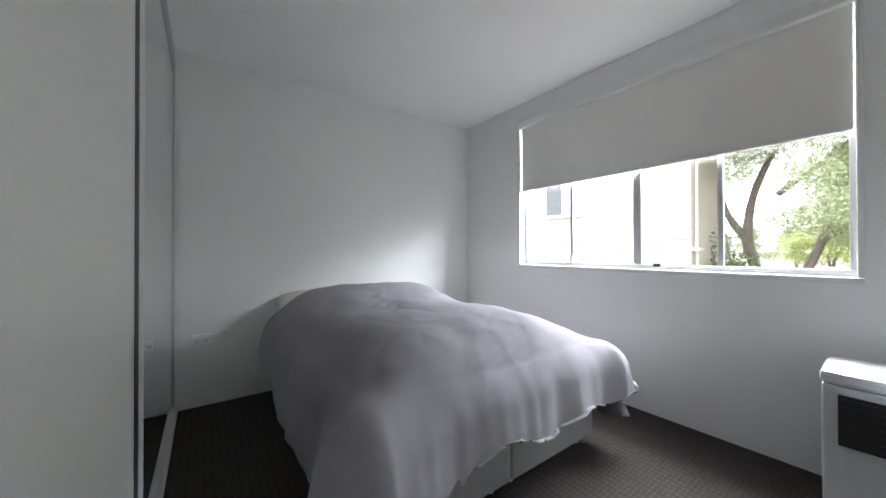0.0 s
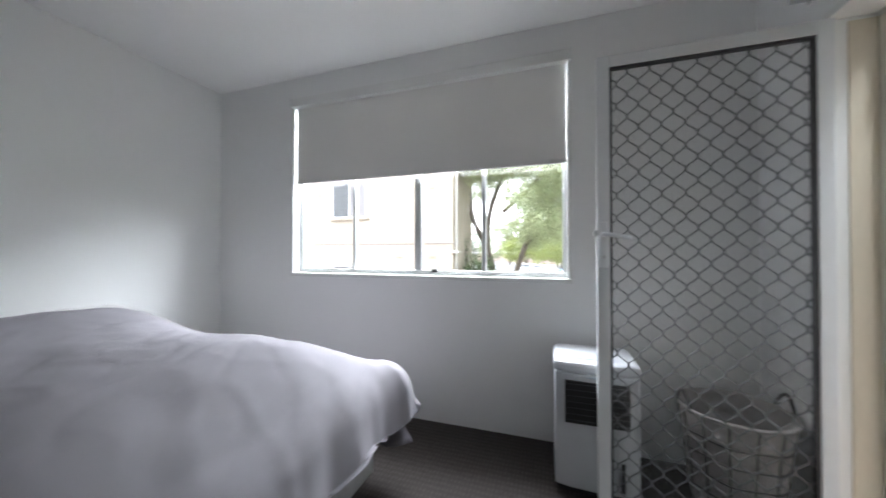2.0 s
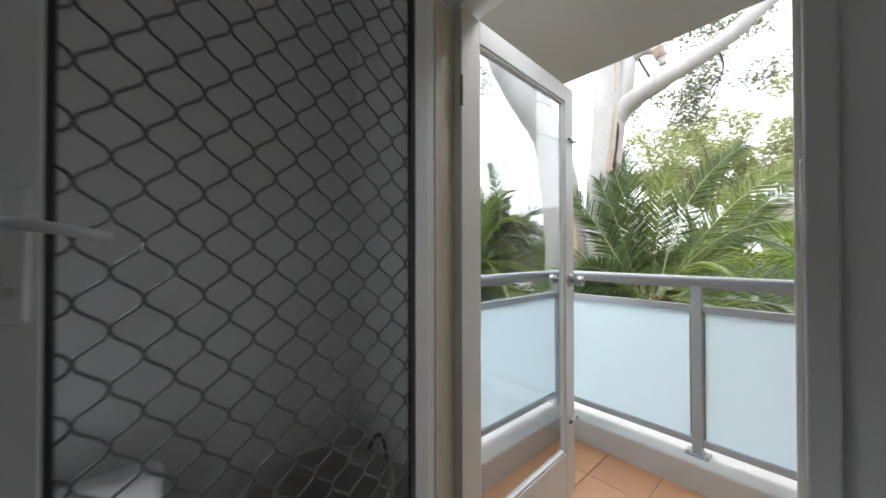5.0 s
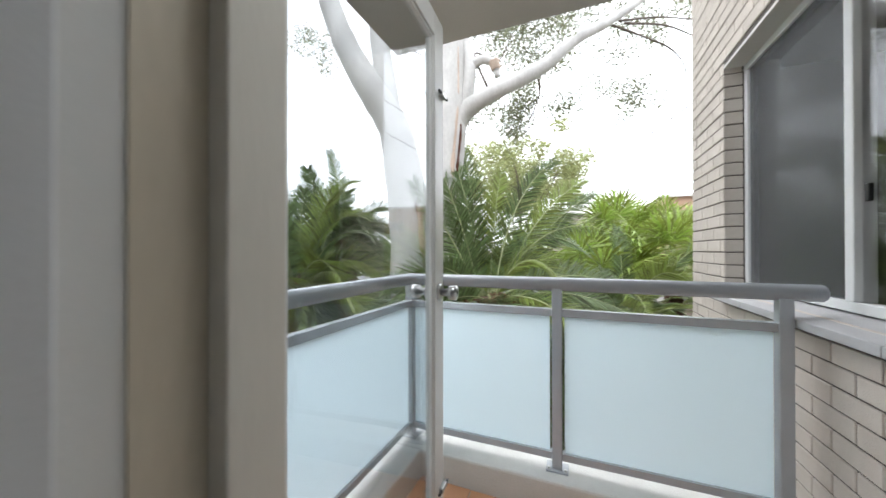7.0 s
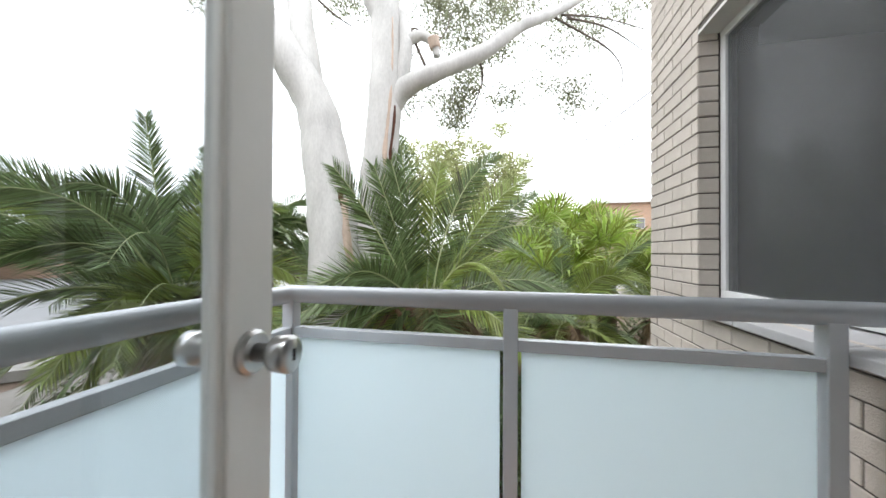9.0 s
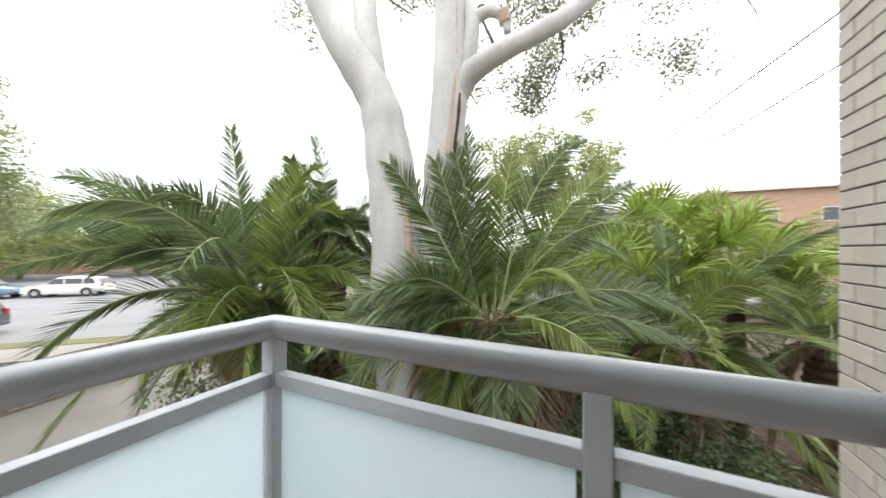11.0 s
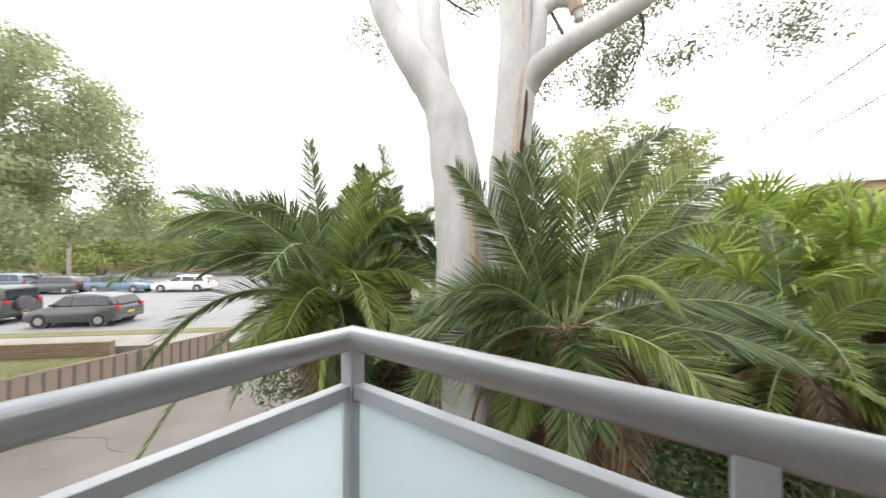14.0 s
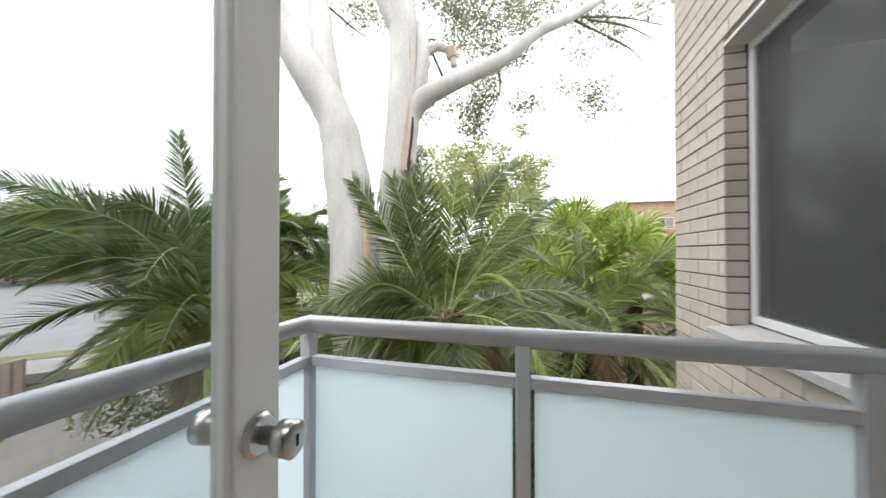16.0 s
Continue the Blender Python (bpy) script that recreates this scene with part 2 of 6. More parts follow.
GROUT = mat("pale_grout", (0.42, 0.38, 0.33), 0.95, vary=0.15, scale=20, grain=200)
CONCRETE = mat("stained_concrete", (0.18, 0.165, 0.15), 0.9, vary=0.28, scale=0.8, grain=24, bump=0.4)
MULCH = mat("leaf_litter", (0.10, 0.068, 0.048), 0.97, vary=0.5, scale=6, grain=60, bump=1.0)
LAWN = mat("dry_lawn", (0.16, 0.155, 0.07), 0.95, vary=0.4, scale=1.6, grain=60, bump=1.0)
ASPHALT = mat("pale_asphalt", (0.22, 0.22, 0.225), 0.9, vary=0.14, scale=0.7, grain=70, bump=0.3)
PATH_MAT = mat("footpath_concrete", (0.27, 0.255, 0.235), 0.9, vary=0.22, scale=1.5, grain=60, bump=0.3)
FENCE = mat("beige_sheet_steel", (0.36, 0.285, 0.23), 0.55, 0.1, vary=0.12, scale=3, grain=90, bump=0.1)
FENCE_DARK = mat("grey_brown_steel", (0.19, 0.16, 0.145), 0.55, 0.2, vary=0.1, scale=5, grain=90)
GARDEN_BRICK = brick_mat("brown_garden_brick", (0.34, 0.25, 0.17), (0.27, 0.19, 0.13), (0.22, 0.19, 0.16))
FAR_BRICK = brick_mat("cream_house_brick", (0.48, 0.43, 0.355), (0.42, 0.37, 0.30), (0.21, 0.18, 0.15))
RED_BRICK = brick_mat("orange_house_brick", (0.50, 0.33, 0.23), (0.45, 0.29, 0.20), (0.35, 0.30, 0.26))
ROOF_TILE = mat("terracotta_roof", (0.36, 0.20, 0.14), 0.85, vary=0.2, scale=3, grain=30, bump=0.4)
BARK = mat("white_gum_bark", (0.53, 0.522, 0.505), 0.75, vary=0.34, scale=3.5, grain=45, bump=0.35, stretch=(1, 1, 0.35))
BARK_RED = mat("peeled_orange_bark", (0.52, 0.41, 0.33), 0.85, vary=0.35, scale=14, grain=80, bump=0.6, stretch=(1, 1, 0.3))
BARK_DARK = mat("split_bark", (0.10, 0.042, 0.026), 0.95, vary=0.4, scale=18, grain=80, bump=0.8)
BARK_BROWN = mat("grey_brown_bark", (0.15, 0.125, 0.105), 0.9, vary=0.3, scale=8, grain=60, bump=0.6, stretch=(1, 1, 0.3))
PALM_STALK = mat("pale_palm_stalk", (0.31, 0.35, 0.17), 0.6, vary=0.25, scale=10, grain=120)
PALM_TRUNK = mat("palm_trunk_fibre", (0.12, 0.075, 0.05), 0.95, vary=0.4, scale=12, grain=70, bump=1.0)
PALM_STUB = mat("dry_palm_stubs", (0.21, 0.13, 0.075), 0.95, vary=0.45, scale=14, grain=90, bump=0.8)
PALM_DEEP = leaf_mat("palm_leaflets_deep_green", (0.14, 0.195, 0.08), 0.6, 0.34, 0.28)
PALM_BRIGHT = leaf_mat("palm_leaflets_mid_green", (0.22, 0.275, 0.07), 0.55, 0.36, 0.30)
PALM_DRY = leaf_mat("palm_leaflets_dry", (0.20, 0.135, 0.075), 0.4, 0.7, 0.15)
FAN_GREEN = leaf_mat("fan_palm_green", (0.24, 0.315, 0.06), 0.5, 0.36, 0.36)
GUM_LEAF = leaf_mat("gum_leaves", (0.235, 0.25, 0.155), 0.5, 0.45, 0.45)
TREE_LEAF = leaf_mat("olive_leaves", (0.27, 0.31, 0.155), 0.45, 0.55, 0.42)
LIGHT_LEAF = leaf_mat("yellow_green_leaves", (0.29, 0.33, 0.11), 0.45, 0.55, 0.42)
STREET_LEAF = leaf_mat("grey_green_leaves", (0.34, 0.38, 0.215), 0.4, 0.55, 0.48)
PALE_LEAF = leaf_mat("pale_gum_leaves", (0.33, 0.355, 0.16), 0.4, 0.55, 0.42)
DARK_LEAF = leaf_mat("dark_green_leaves", (0.10, 0.15, 0.06), 0.5, 0.5, 0.25)
GLASS = glass_mat("window_glass", clear=0.93)
DIRTY_GLASS = glass_mat("door_glass", (0.96, 0.98, 0.99), clear=0.86)
FLYSCREEN = see_through("fly_screen_net", (0.26, 0.26, 0.265), 0.9)
INSECT_SCREEN = see_through("insect_screen_net", (0.10, 0.105, 0.112), 0.6, 0.5)
FROST = frosted("frosted_glass", (0.87, 0.95, 0.99))
MIRROR = bpy.data.materials.new("mirror_silver")
MIRROR.use_nodes = True
MIRROR.node_tree.nodes["Principled BSDF"].inputs["Base Color"].default_value = (0.84, 0.87, 0.86, 1)
MIRROR.node_tree.nodes["Principled BSDF"].inputs["Metallic"].default_value = 1
MIRROR.node_tree.nodes["Principled BSDF"].inputs["Roughness"].default_value = 0.015
CAR_DARK = mat("dark_grey_car_paint", (0.13, 0.13, 0.14), 0.2, 0.5, vary=0.05, bump=0)
CAR_SILVER = mat("silver_car_paint", (0.40, 0.42, 0.45), 0.25, 0.6, vary=0.05, bump=0)
CAR_WHITE = mat("white_car_paint", (0.72, 0.73, 0.74), 0.25, vary=0.03, bump=0)
CAR_BLUE = mat("pale_blue_car_paint", (0.16, 0.22, 0.30), 0.25, 0.4, vary=0.05, bump=0)
CAR_GREEN = mat("grey_green_car_paint", (0.11, 0.12, 0.115), 0.25, 0.5, vary=0.05, bump=0)
CURTAIN_PANE = mat("curtained_window_pane", (0.20, 0.19, 0.19), 0.12, vary=0.2, scale=3, bump=0, stretch=(1, 1, 0.2))
CAR_GLASS = mat("car_glass", (0.02, 0.024, 0.028), 0.08, vary=0.05, bump=0, spec=0.8)
RUBBER = mat("tyre_rubber", (0.02, 0.02, 0.02), 0.85, vary=0.1)
RED_LAMP = mat("red_lamp_plastic", (0.45, 0.02, 0.02), 0.2, vary=0.05, bump=0)
YELLOW = mat("yellow_plate", (0.62, 0.48, 0.03), 0.5, vary=0.05, bump=0)
TIMBER_POLE = mat("weathered_pole_timber", (0.30, 0.26, 0.22), 0.9, vary=0.2, scale=4, grain=60, bump=0.4)
# dark grey that puts the dimness of unlit interiors into the colour
UNLIT_GREY = mat("unlit_inside_grey", (0.22, 0.22, 0.225), 0.9, vary=0.03)


# ---- building blocks ----
class Mesh:
    """Collects faces for one mesh."""

    def __init__(self):
        self.v, self.f, self.smooth = [], [], False

    def box(self, x0, y0, z0, x1, y1, z1):
        n = len(self.v)
        self.v += [(x, y, z) for z in (z0, z1) for y in (y0, y1) for x in (x0, x1)]
        self.f += [tuple(n + i for i in q) for q in ((0, 2, 3, 1), (4, 5, 7, 6), (0, 1, 5, 4), (2, 6, 7, 3), (0, 4, 6, 2), (1, 3, 7, 5))]
        return self

    def tube(self, points, radii, sides=10, cap=True):
        """A tube along points, with a radius for each."""
        pts = [Vector(p) for p in points]
        if not isinstance(radii, (list, tuple)):
            radii = [radii] * len(pts)
        start, up = len(self.v), None
        for i, p in enumerate(pts):
            d = (pts[min(i + 1, len(pts) - 1)] - pts[max(i - 1, 0)]).normalized()
            if up is None:
                up = Vector((0, 0, 1)) if abs(d.z) < 0.9 else Vector((1, 0, 0))
            a = (up - d * up.dot(d)).normalized()
            b = d.cross(a)
            up = a
            for k in range(sides):
                q = p + (a * math.cos(k * math.tau / sides) + b * math.sin(k * math.tau / sides)) * radii[i]
                self.v.append(tuple(q))
        for i in range(len(pts) - 1):
            for k in range(sides):
                r, s = start + i * sides, start + (i + 1) * sides
                self.f.append((r + k, r + (k + 1) % sides, s + (k + 1) % sides, s + k))
        if cap:
            self.f.append(tuple(start + k for k in reversed(range(sides))))
            self.f.append(tuple(start + (len(pts) - 1) * sides + k for k in range(sides)))
        return self

    def prism(self, outline, axis, a, b):
        """An outline (2D) pulled from a to b along an axis: 'x' takes (y, z), 'y' takes (x, z), 'z' takes (x, y)."""
        n, c = len(self.v), len(outline)
        for h in (a, b):
            for p, q in outline:
                self.v.append({"x": (h, p, q), "y": (p, h, q), "z": (p, q, h)}[axis])
        self.f.append(tuple(n + i for i in range(c)))
        self.f.append(tuple(n + c + i for i in reversed(range(c))))
        for i in range(c):
            self.f.append((n + i, n + (i + 1) % c, n + c + (i + 1) % c, n + c + i))
        return self

    def data(self, name, bevel=0.0, segments=2):
        me = bpy.data.meshes.new(name)
        me.from_pydata(self.v, [], self.f)
        bm = bmesh.new()
        bm.from_mesh(me)
        bmesh.ops.recalc_face_normals(bm, faces=bm.faces)
        if bevel:
            bmesh.ops.bevel(bm, geom=bm.edges, offset=bevel, segments=segments, affect="EDGES", profile=0.5, clamp_overlap=True)
        bm.to_mesh(me)
        bm.free()
        if self.smooth:
            me.shade_smooth()
        return me


def empty(name, at, label, category, group="", kind="", turn=0.0):
    ob = new(name)
    ob.empty_display_size = 0.1
    ob.matrix_world = pose(*at, 0, 0, turn)
    return tagged(ob, label, category, group, kind)


def part(name, m, material, parent=None, label="", bevel=0.0, smooth=False):
    """One mesh object under a thing or a part; coordinates are those of the parent."""
    if isinstance(m, Mesh):
        m.smooth = smooth
        m = m.data(name, bevel)
    me = m
    me.materials.append(material) if not me.materials else None
    ob = new(name, me)
    if parent is not None:
        ob.parent = parent
    return tagged(ob, label)


def setting(name, m, material, label, category, bevel=0.0):
    return tagged(part(name, m, material, None, label, bevel), category=category, kind="structure")


def soup(name, verts, faces, material, smooth=False):
    """A mesh straight from arrays, for leaves."""
    me = bpy.data.meshes.new(name)
    me.from_pydata(verts, [], faces)
    me.materials.append(material)
    if smooth:
        me.shade_smooth()
    return me

# ---- the bedroom's shell ----
XW, YH, YS, ZC = 2.62, 2.95, -0.76, 2.5      # window wall, head wall, door wall (inner faces), ceiling
XE, YO = 2.81, -0.98                         # outer faces
WY0, WY1, WZ0, WZ1 = 0.14, 2.16, 0.97, 2.32  # window opening
DX0, DX1, DZ = 1.36, 2.165, 2.0              # door opening

setting("floor", Mesh().box(-0.75, YS - 0.02, -0.12, XW + 0.1, YH + 0.1, 0), CARPET, "dark brown-grey ribbed loop carpet covering the bedroom", "floor")
setting("ceiling", Mesh().box(-0.75, YO, ZC, XE, YH + 0.15, ZC + 0.15), CEILING, "plain white painted ceiling", "ceiling")
setting("wall_north", Mesh().box(-0.75, YH, -0.1, XW, YH + 0.15, ZC), WHITE_WALL, "plain white painted wall behind the bed", "wall")
wall = Mesh()
wall.box(XW, YO, -0.1, XE, WY0, ZC).box(XW, WY1, -0.1, XE, YH + 0.15, ZC).box(XW, WY0, -0.1, XE, WY1, WZ0).box(XW, WY0, WZ1, XE, WY1, ZC)
setting("wall_east", wall, WHITE_WALL, "white painted wall with the wide window", "wall")
wall = Mesh()
wall.box(-0.75, YO, -0.2, DX0 - 0.03, YS, ZC).box(DX1 + 0.03, YO, -0.2, XW, YS, ZC).box(DX0 - 0.03, YO, DZ + 0.03, DX1 + 0.03, YS, ZC)
setting("wall_south", wall, WHITE_WALL, "white painted wall with the balcony door", "wall")
setting("wall_west", Mesh().box(-0.8, YS, -0.1, -0.75, YH, ZC), WHITE_WALL, "plain white wall behind the wardrobe", "wall")

# door frame, stop and threshold
fr = empty("door_frame", (0, 0, 0), "white painted timber frame of the balcony door, cream outside", "door frame", kind="structure")
part("jamb", Mesh().box(DX1, YO - 0.02, -0.02, DX1 + 0.03, YS + 0.012, DZ), GLOSS_WHITE, fr, bevel=0.003)
part("jamb", Mesh().box(DX0 - 0.03, YO - 0.02, -0.02, DX0, YS + 0.012, DZ), GLOSS_WHITE, fr, bevel=0.003)
part("head", Mesh().box(DX0 - 0.03, YO - 0.02, DZ, DX1 + 0.03, YS + 0.012, DZ + 0.03), GLOSS_WHITE, fr, bevel=0.003)
part("stop", Mesh().box(DX0, YO + 0.03, 0.0, DX0 + 0.014, YO + 0.09, DZ), GLOSS_WHITE, fr, bevel=0.003)
part("stop", Mesh().box(DX0, YO + 0.03, DZ - 0.014, DX1, YO + 0.09, DZ), GLOSS_WHITE, fr, bevel=0.003)
part("jamb_lining", Mesh().box(DX1 - 0.004, YO - 0.022, 0.012, DX1 + 0.001, YS - 0.05, DZ - 0.016), CREAM, fr, "worn cream paint on the outer jamb")
part("jamb_lining", Mesh().box(DX0 - 0.001, YO - 0.022, 0.012, DX0 + 0.004, YS - 0.05, DZ - 0.016), CREAM, fr, "worn cream paint on the outer jamb")
part("threshold", Mesh().box(DX0 - 0.03, YO - 0.03, -0.05, DX1 + 0.03, YS + 0.02, 0.012), GLOSS_WHITE, fr, bevel=0.004)
part("strike_plate", Mesh().box(DX0 - 0.002, YS - 0.055, 1.16, DX0 + 0.004, YS - 0.02, 1.29), CHROME, fr, "chrome strike plate", bevel=0.002)

# roller blind bracket and tube over the door
rb = empty("door_blind", (0, 0, 0), "rolled-up blind with a white tube above the balcony door", "blind")
part("roll", Mesh().tube([(DX0 - 0.05, YS + 0.06, 2.17), (2.22, YS + 0.06, 2.17)], 0.032, 20), BLIND, rb, smooth=False)
part("bracket", Mesh().box(2.22, YS, 2.12, 2.226, YS + 0.09, 2.21), ALU_WHITE, rb, bevel=0.002)
part("bottom_bar", Mesh().box(DX0 - 0.04, YS + 0.028, 2.098, 2.21, YS + 0.04, 2.125), ALU, rb, "grey aluminium bottom bar", bevel=0.003)
part("cable_duct", Mesh().box(2.30, YS, 2.2, 2.315, YS + 0.012, ZC), GLOSS_WHITE, rb, "thin white cable cover", bevel=0.002)

# ---- the bedroom window ----
win = empty("window_1", (0, 0, 0), "wide aluminium sliding window in a white reveal", "window", kind="structure")
part("window_sill", Mesh().box(XW - 0.018, WY0 - 0.02, WZ0 - 0.022, XE - 0.09, WY1 + 0.012, WZ0 + 0.004), GLOSS_WHITE, win, "white painted sill board", bevel=0.004)
part("casing", Mesh().box(XW - 0.006, WY0 - 0.02, WZ0, XW + 0.03, WY0 + 0.004, WZ1), GLOSS_WHITE, win, bevel=0.003)
part("casing", Mesh().box(XW - 0.006, WY1 - 0.004, WZ0, XW + 0.03, WY1 + 0.02, WZ1), GLOSS_WHITE, win, bevel=0.003)
fx0, fx1 = 2.695, 2.755
part("window_frame", Mesh().box(fx0, WY0, WZ0 + 0.005, fx1, WY1, WZ0 + 0.035), ALU, win, bevel=0.003)
part("window_frame", Mesh().box(fx0, WY0, WZ1 - 0.04, fx1, WY1, WZ1 - 0.002), ALU, win, bevel=0.003)
part("window_frame", Mesh().box(fx0, WY0 + 0.005, WZ0 + 0.035, fx1, WY0 + 0.03, WZ1 - 0.04), ALU, win, bevel=0.003)
part("window_frame", Mesh().box(fx0, WY1 - 0.03, WZ0 + 0.035, fx1, WY1 - 0.005, WZ1 - 0.04), ALU, win, bevel=0.003)
for y, w, dx in ((1.665, 0.012, 0.0), (1.135, 0.026, -0.01), (0.665, 0.014, 0.0)):
    part("mullion", Mesh().box(fx0 + 0.012 + dx, y - w, WZ0 + 0.035, fx1 - 0.012 + dx, y + w, WZ1 - 0.04), ALU, win, bevel=0.003)
for y0, y1, x in ((WY0 + 0.03, 0.651, 2.735), (0.679, 1.109, 2.72), (1.161, 1.653, 2.72), (1.677, WY1 - 0.03, 2.735)):
    p = part("pane", Mesh().box(x, y0, WZ0 + 0.035, x + 0.004, y1, WZ1 - 0.04), GLASS, win)
    p.visible_shadow = False
part("latch", Mesh().box(fx0 - 0.012, 0.985, WZ0 + 0.022, fx0 + 0.012, 1.03, WZ0 + 0.045), BLACK, win, "small black window latch", bevel=0.004)
part("latch", Mesh().box(fx0 - 0.008, 1.65, WZ0 + 0.03, fx0 + 0.012, 1.675, WZ0 + 0.085), ALU, win, "small aluminium catch", bevel=0.003)

for k in range(16):
    z = WZ0 + 0.008 + k * 0.086
    for y0, y1 in ((WY1 - 0.014, WY1 + 0.001), (WY0 - 0.001, WY0 + 0.014)):
        part("reveal_brick", Mesh().box(2.757, y0, z, XE + 0.004, y1, min(z + 0.076, WZ1)), BRICK, win, "cream brick of the outer reveal", bevel=0.003)

bl = empty("roller_blind", (0, 0, 0), "ivory fabric roller blind pulled halfway down the window", "blind")
part("fabric", Mesh().box(2.642, WY0 + 0.012, 1.685, 2.6445, WY1 - 0.012, WZ1 - 0.03), BLIND, bl)
part("hem_bar", Mesh().box(2.637, WY0 + 0.012, 1.668, 2.650, WY1 - 0.012, 1.690), BLIND, bl, bevel=0.004)
part("pelmet", Mesh().box(2.60, WY0 - 0.012, WZ1 - 0.055, 2.66, WY1 + 0.012, WZ1 + 0.012), GLOSS_WHITE, bl, "white blind head rail", bevel=0.006)
part("bracket", Mesh().box(2.596, WY0 - 0.016, WZ1 - 0.06, 2.664, WY0 - 0.012, WZ1 + 0.016), ALU_WHITE, bl, bevel=0.0015)
part("bracket", Mesh().box(2.596, WY1 + 0.012, WZ1 - 0.06, 2.664, WY1 + 0.016, WZ1 + 0.016), ALU_WHITE, bl, bevel=0.0015)
part("chain", Mesh().tube([(2.615, WY0 - 0.006, WZ1 - 0.06), (2.613, WY0 - 0.006, 1.72), (2.615, WY0 - 0.006, 1.70)], 0.0022, 6), PLASTIC, bl, "thin white bead chain")

# ---- wardrobe with a mirror door ----
wx = 0.046
wr = empty("wardrobe", (0, 0, 0), "built-in wardrobe with a mirror and a white sliding door", "wardrobe")
# the dark grey on panel and door back stands in for shade inside
part("side_panel", Mesh().box(-0.72, YS + 0.02, 0, -0.70, YH - 0.01, 2.42), UNLIT_GREY, wr)
part("top_track", Mesh().box(wx - 0.09, YS + 0.02, 2.36, wx - 0.036, YH - 0.01, 2.42), ALU, wr, bevel=0.003)
part("bottom_track", Mesh().box(wx - 0.09, YS + 0.02, 0.0, wx - 0.02, YH - 0.01, 0.018), ALU_WHITE, wr, bevel=0.003)
part("bulkhead", Mesh().box(wx - 0.10, YS + 0.005, 2.42, wx - 0.045, YH - 0.005, ZC - 0.004), WHITE_WALL, wr)
md = part("mirror_door", Mesh().box(wx - 0.066, 1.42, 0.05, wx - 0.052, YH - 0.05, 2.33), UNLIT_GREY, wr, "sliding door with a full mirror")
part("mirror", Mesh().box(wx - 0.052, 1.42, 0.06, wx - 0.046, YH - 0.055, 2.32), MIRROR, md, "clear silver mirror")
part("stile", Mesh().box(wx - 0.07, 1.28, 0.022, wx - 0.026, 1.42, 2.355), ALU_WHITE, md, bevel=0.004)
part("stile", Mesh().box(wx - 0.07, YH - 0.055, 0.022, wx - 0.038, YH - 0.025, 2.355), ALU, md, bevel=0.004)
# black face painted in for the shaded gap between the two doors
part("shadow_gap", Mesh().box(wx - 0.07, 1.262, 0.022, wx - 0.027, 1.28, 2.355), BLACK, md, "black strip for the shade in the door gap")
part("rail", Mesh().box(wx - 0.07, 1.42, 0.022, wx - 0.04, YH - 0.055, 0.06), ALU_WHITE, md, bevel=0.003)
part("rail", Mesh().box(wx - 0.07, 1.42, 2.32, wx - 0.04, YH - 0.055, 2.355), ALU, md, bevel=0.003)
wd = part("white_door", Mesh().box(wx - 0.034, -0.70, 0.03, wx - 0.020, 1.16, 2.355), GLOSS_WHITE, wr, "plain white sliding door")
part("stile", Mesh().box(wx - 0.036, 1.16, 0.022, wx - 0.020, 1.20, 2.355), ALU_WHITE, wd, bevel=0.004)

# black strip added where the gap beside the white door lies in shade
part("gap_shade", Mesh().box(wx - 0.040, 1.20, 0.022, wx - 0.019, 1.26, 2.355), BLACK, wd, "black strip for the shade past the white door")

# ---- power point ----
po = empty("power_point", (0.155, YH, 0.475), "white double power point on the wall", "socket")
part("plate", Mesh().box(-0.058, -0.010, -0.036, 0.058, 0, 0.036), SOCKET, po, bevel=0.003)
for dx in (-0.03, 0.03):
    part("switch", Mesh().box(dx - 0.006, -0.014, 0.012, dx + 0.006, -0.009, 0.026), SOCKET, po, bevel=0.001)
    for k, (sx, sz) in enumerate(((-0.007, 0.0), (0.007, 0.0), (0, -0.014))):
        part("slot", Mesh().box(dx + sx - 0.0025, -0.0112, sz - 0.006, dx + sx + 0.0025, -0.0095, sz + 0.004), BLACK, po)


# ---- bed ----
BX0, BX1, BY0, BY1 = 0.62, 1.98, 1.05, 2.93
bed = empty("bed", ((BX0 + BX1) / 2, (BY0 + BY1) / 2, 0), "double bed with a grey fabric divan base in two halves", "bed")
hw, hl = (BX1 - BX0) / 2, (BY1 - BY0) / 2
for s in (-1, 1):
    x0, x1 = (-hw + 0.01, -0.004) if s < 0 else (0.004, hw - 0.01)
    part("base", Mesh().box(x0, -hl + 0.01, 0.06, x1, hl, 0.34), BED_GREY, bed, "grey woven divan base", bevel=0.012)
    for yy in (-hl + 0.09, hl - 0.12):
        for xx in (x0 + 0.06, x1 - 0.06):
            part("castor", Mesh().tube([(xx, yy, 0.0), (xx, yy, 0.03), (xx, yy, 0.062)], [0.02, 0.024, 0.014], 14), CHROME, bed, "chrome castor", smooth=True)
part("mattress", Mesh().box(-hw + 0.02, -hl + 0.02, 0.34, hw - 0.02, hl, 0.56), PILLOW, bed, "white mattress", bevel=0.04)


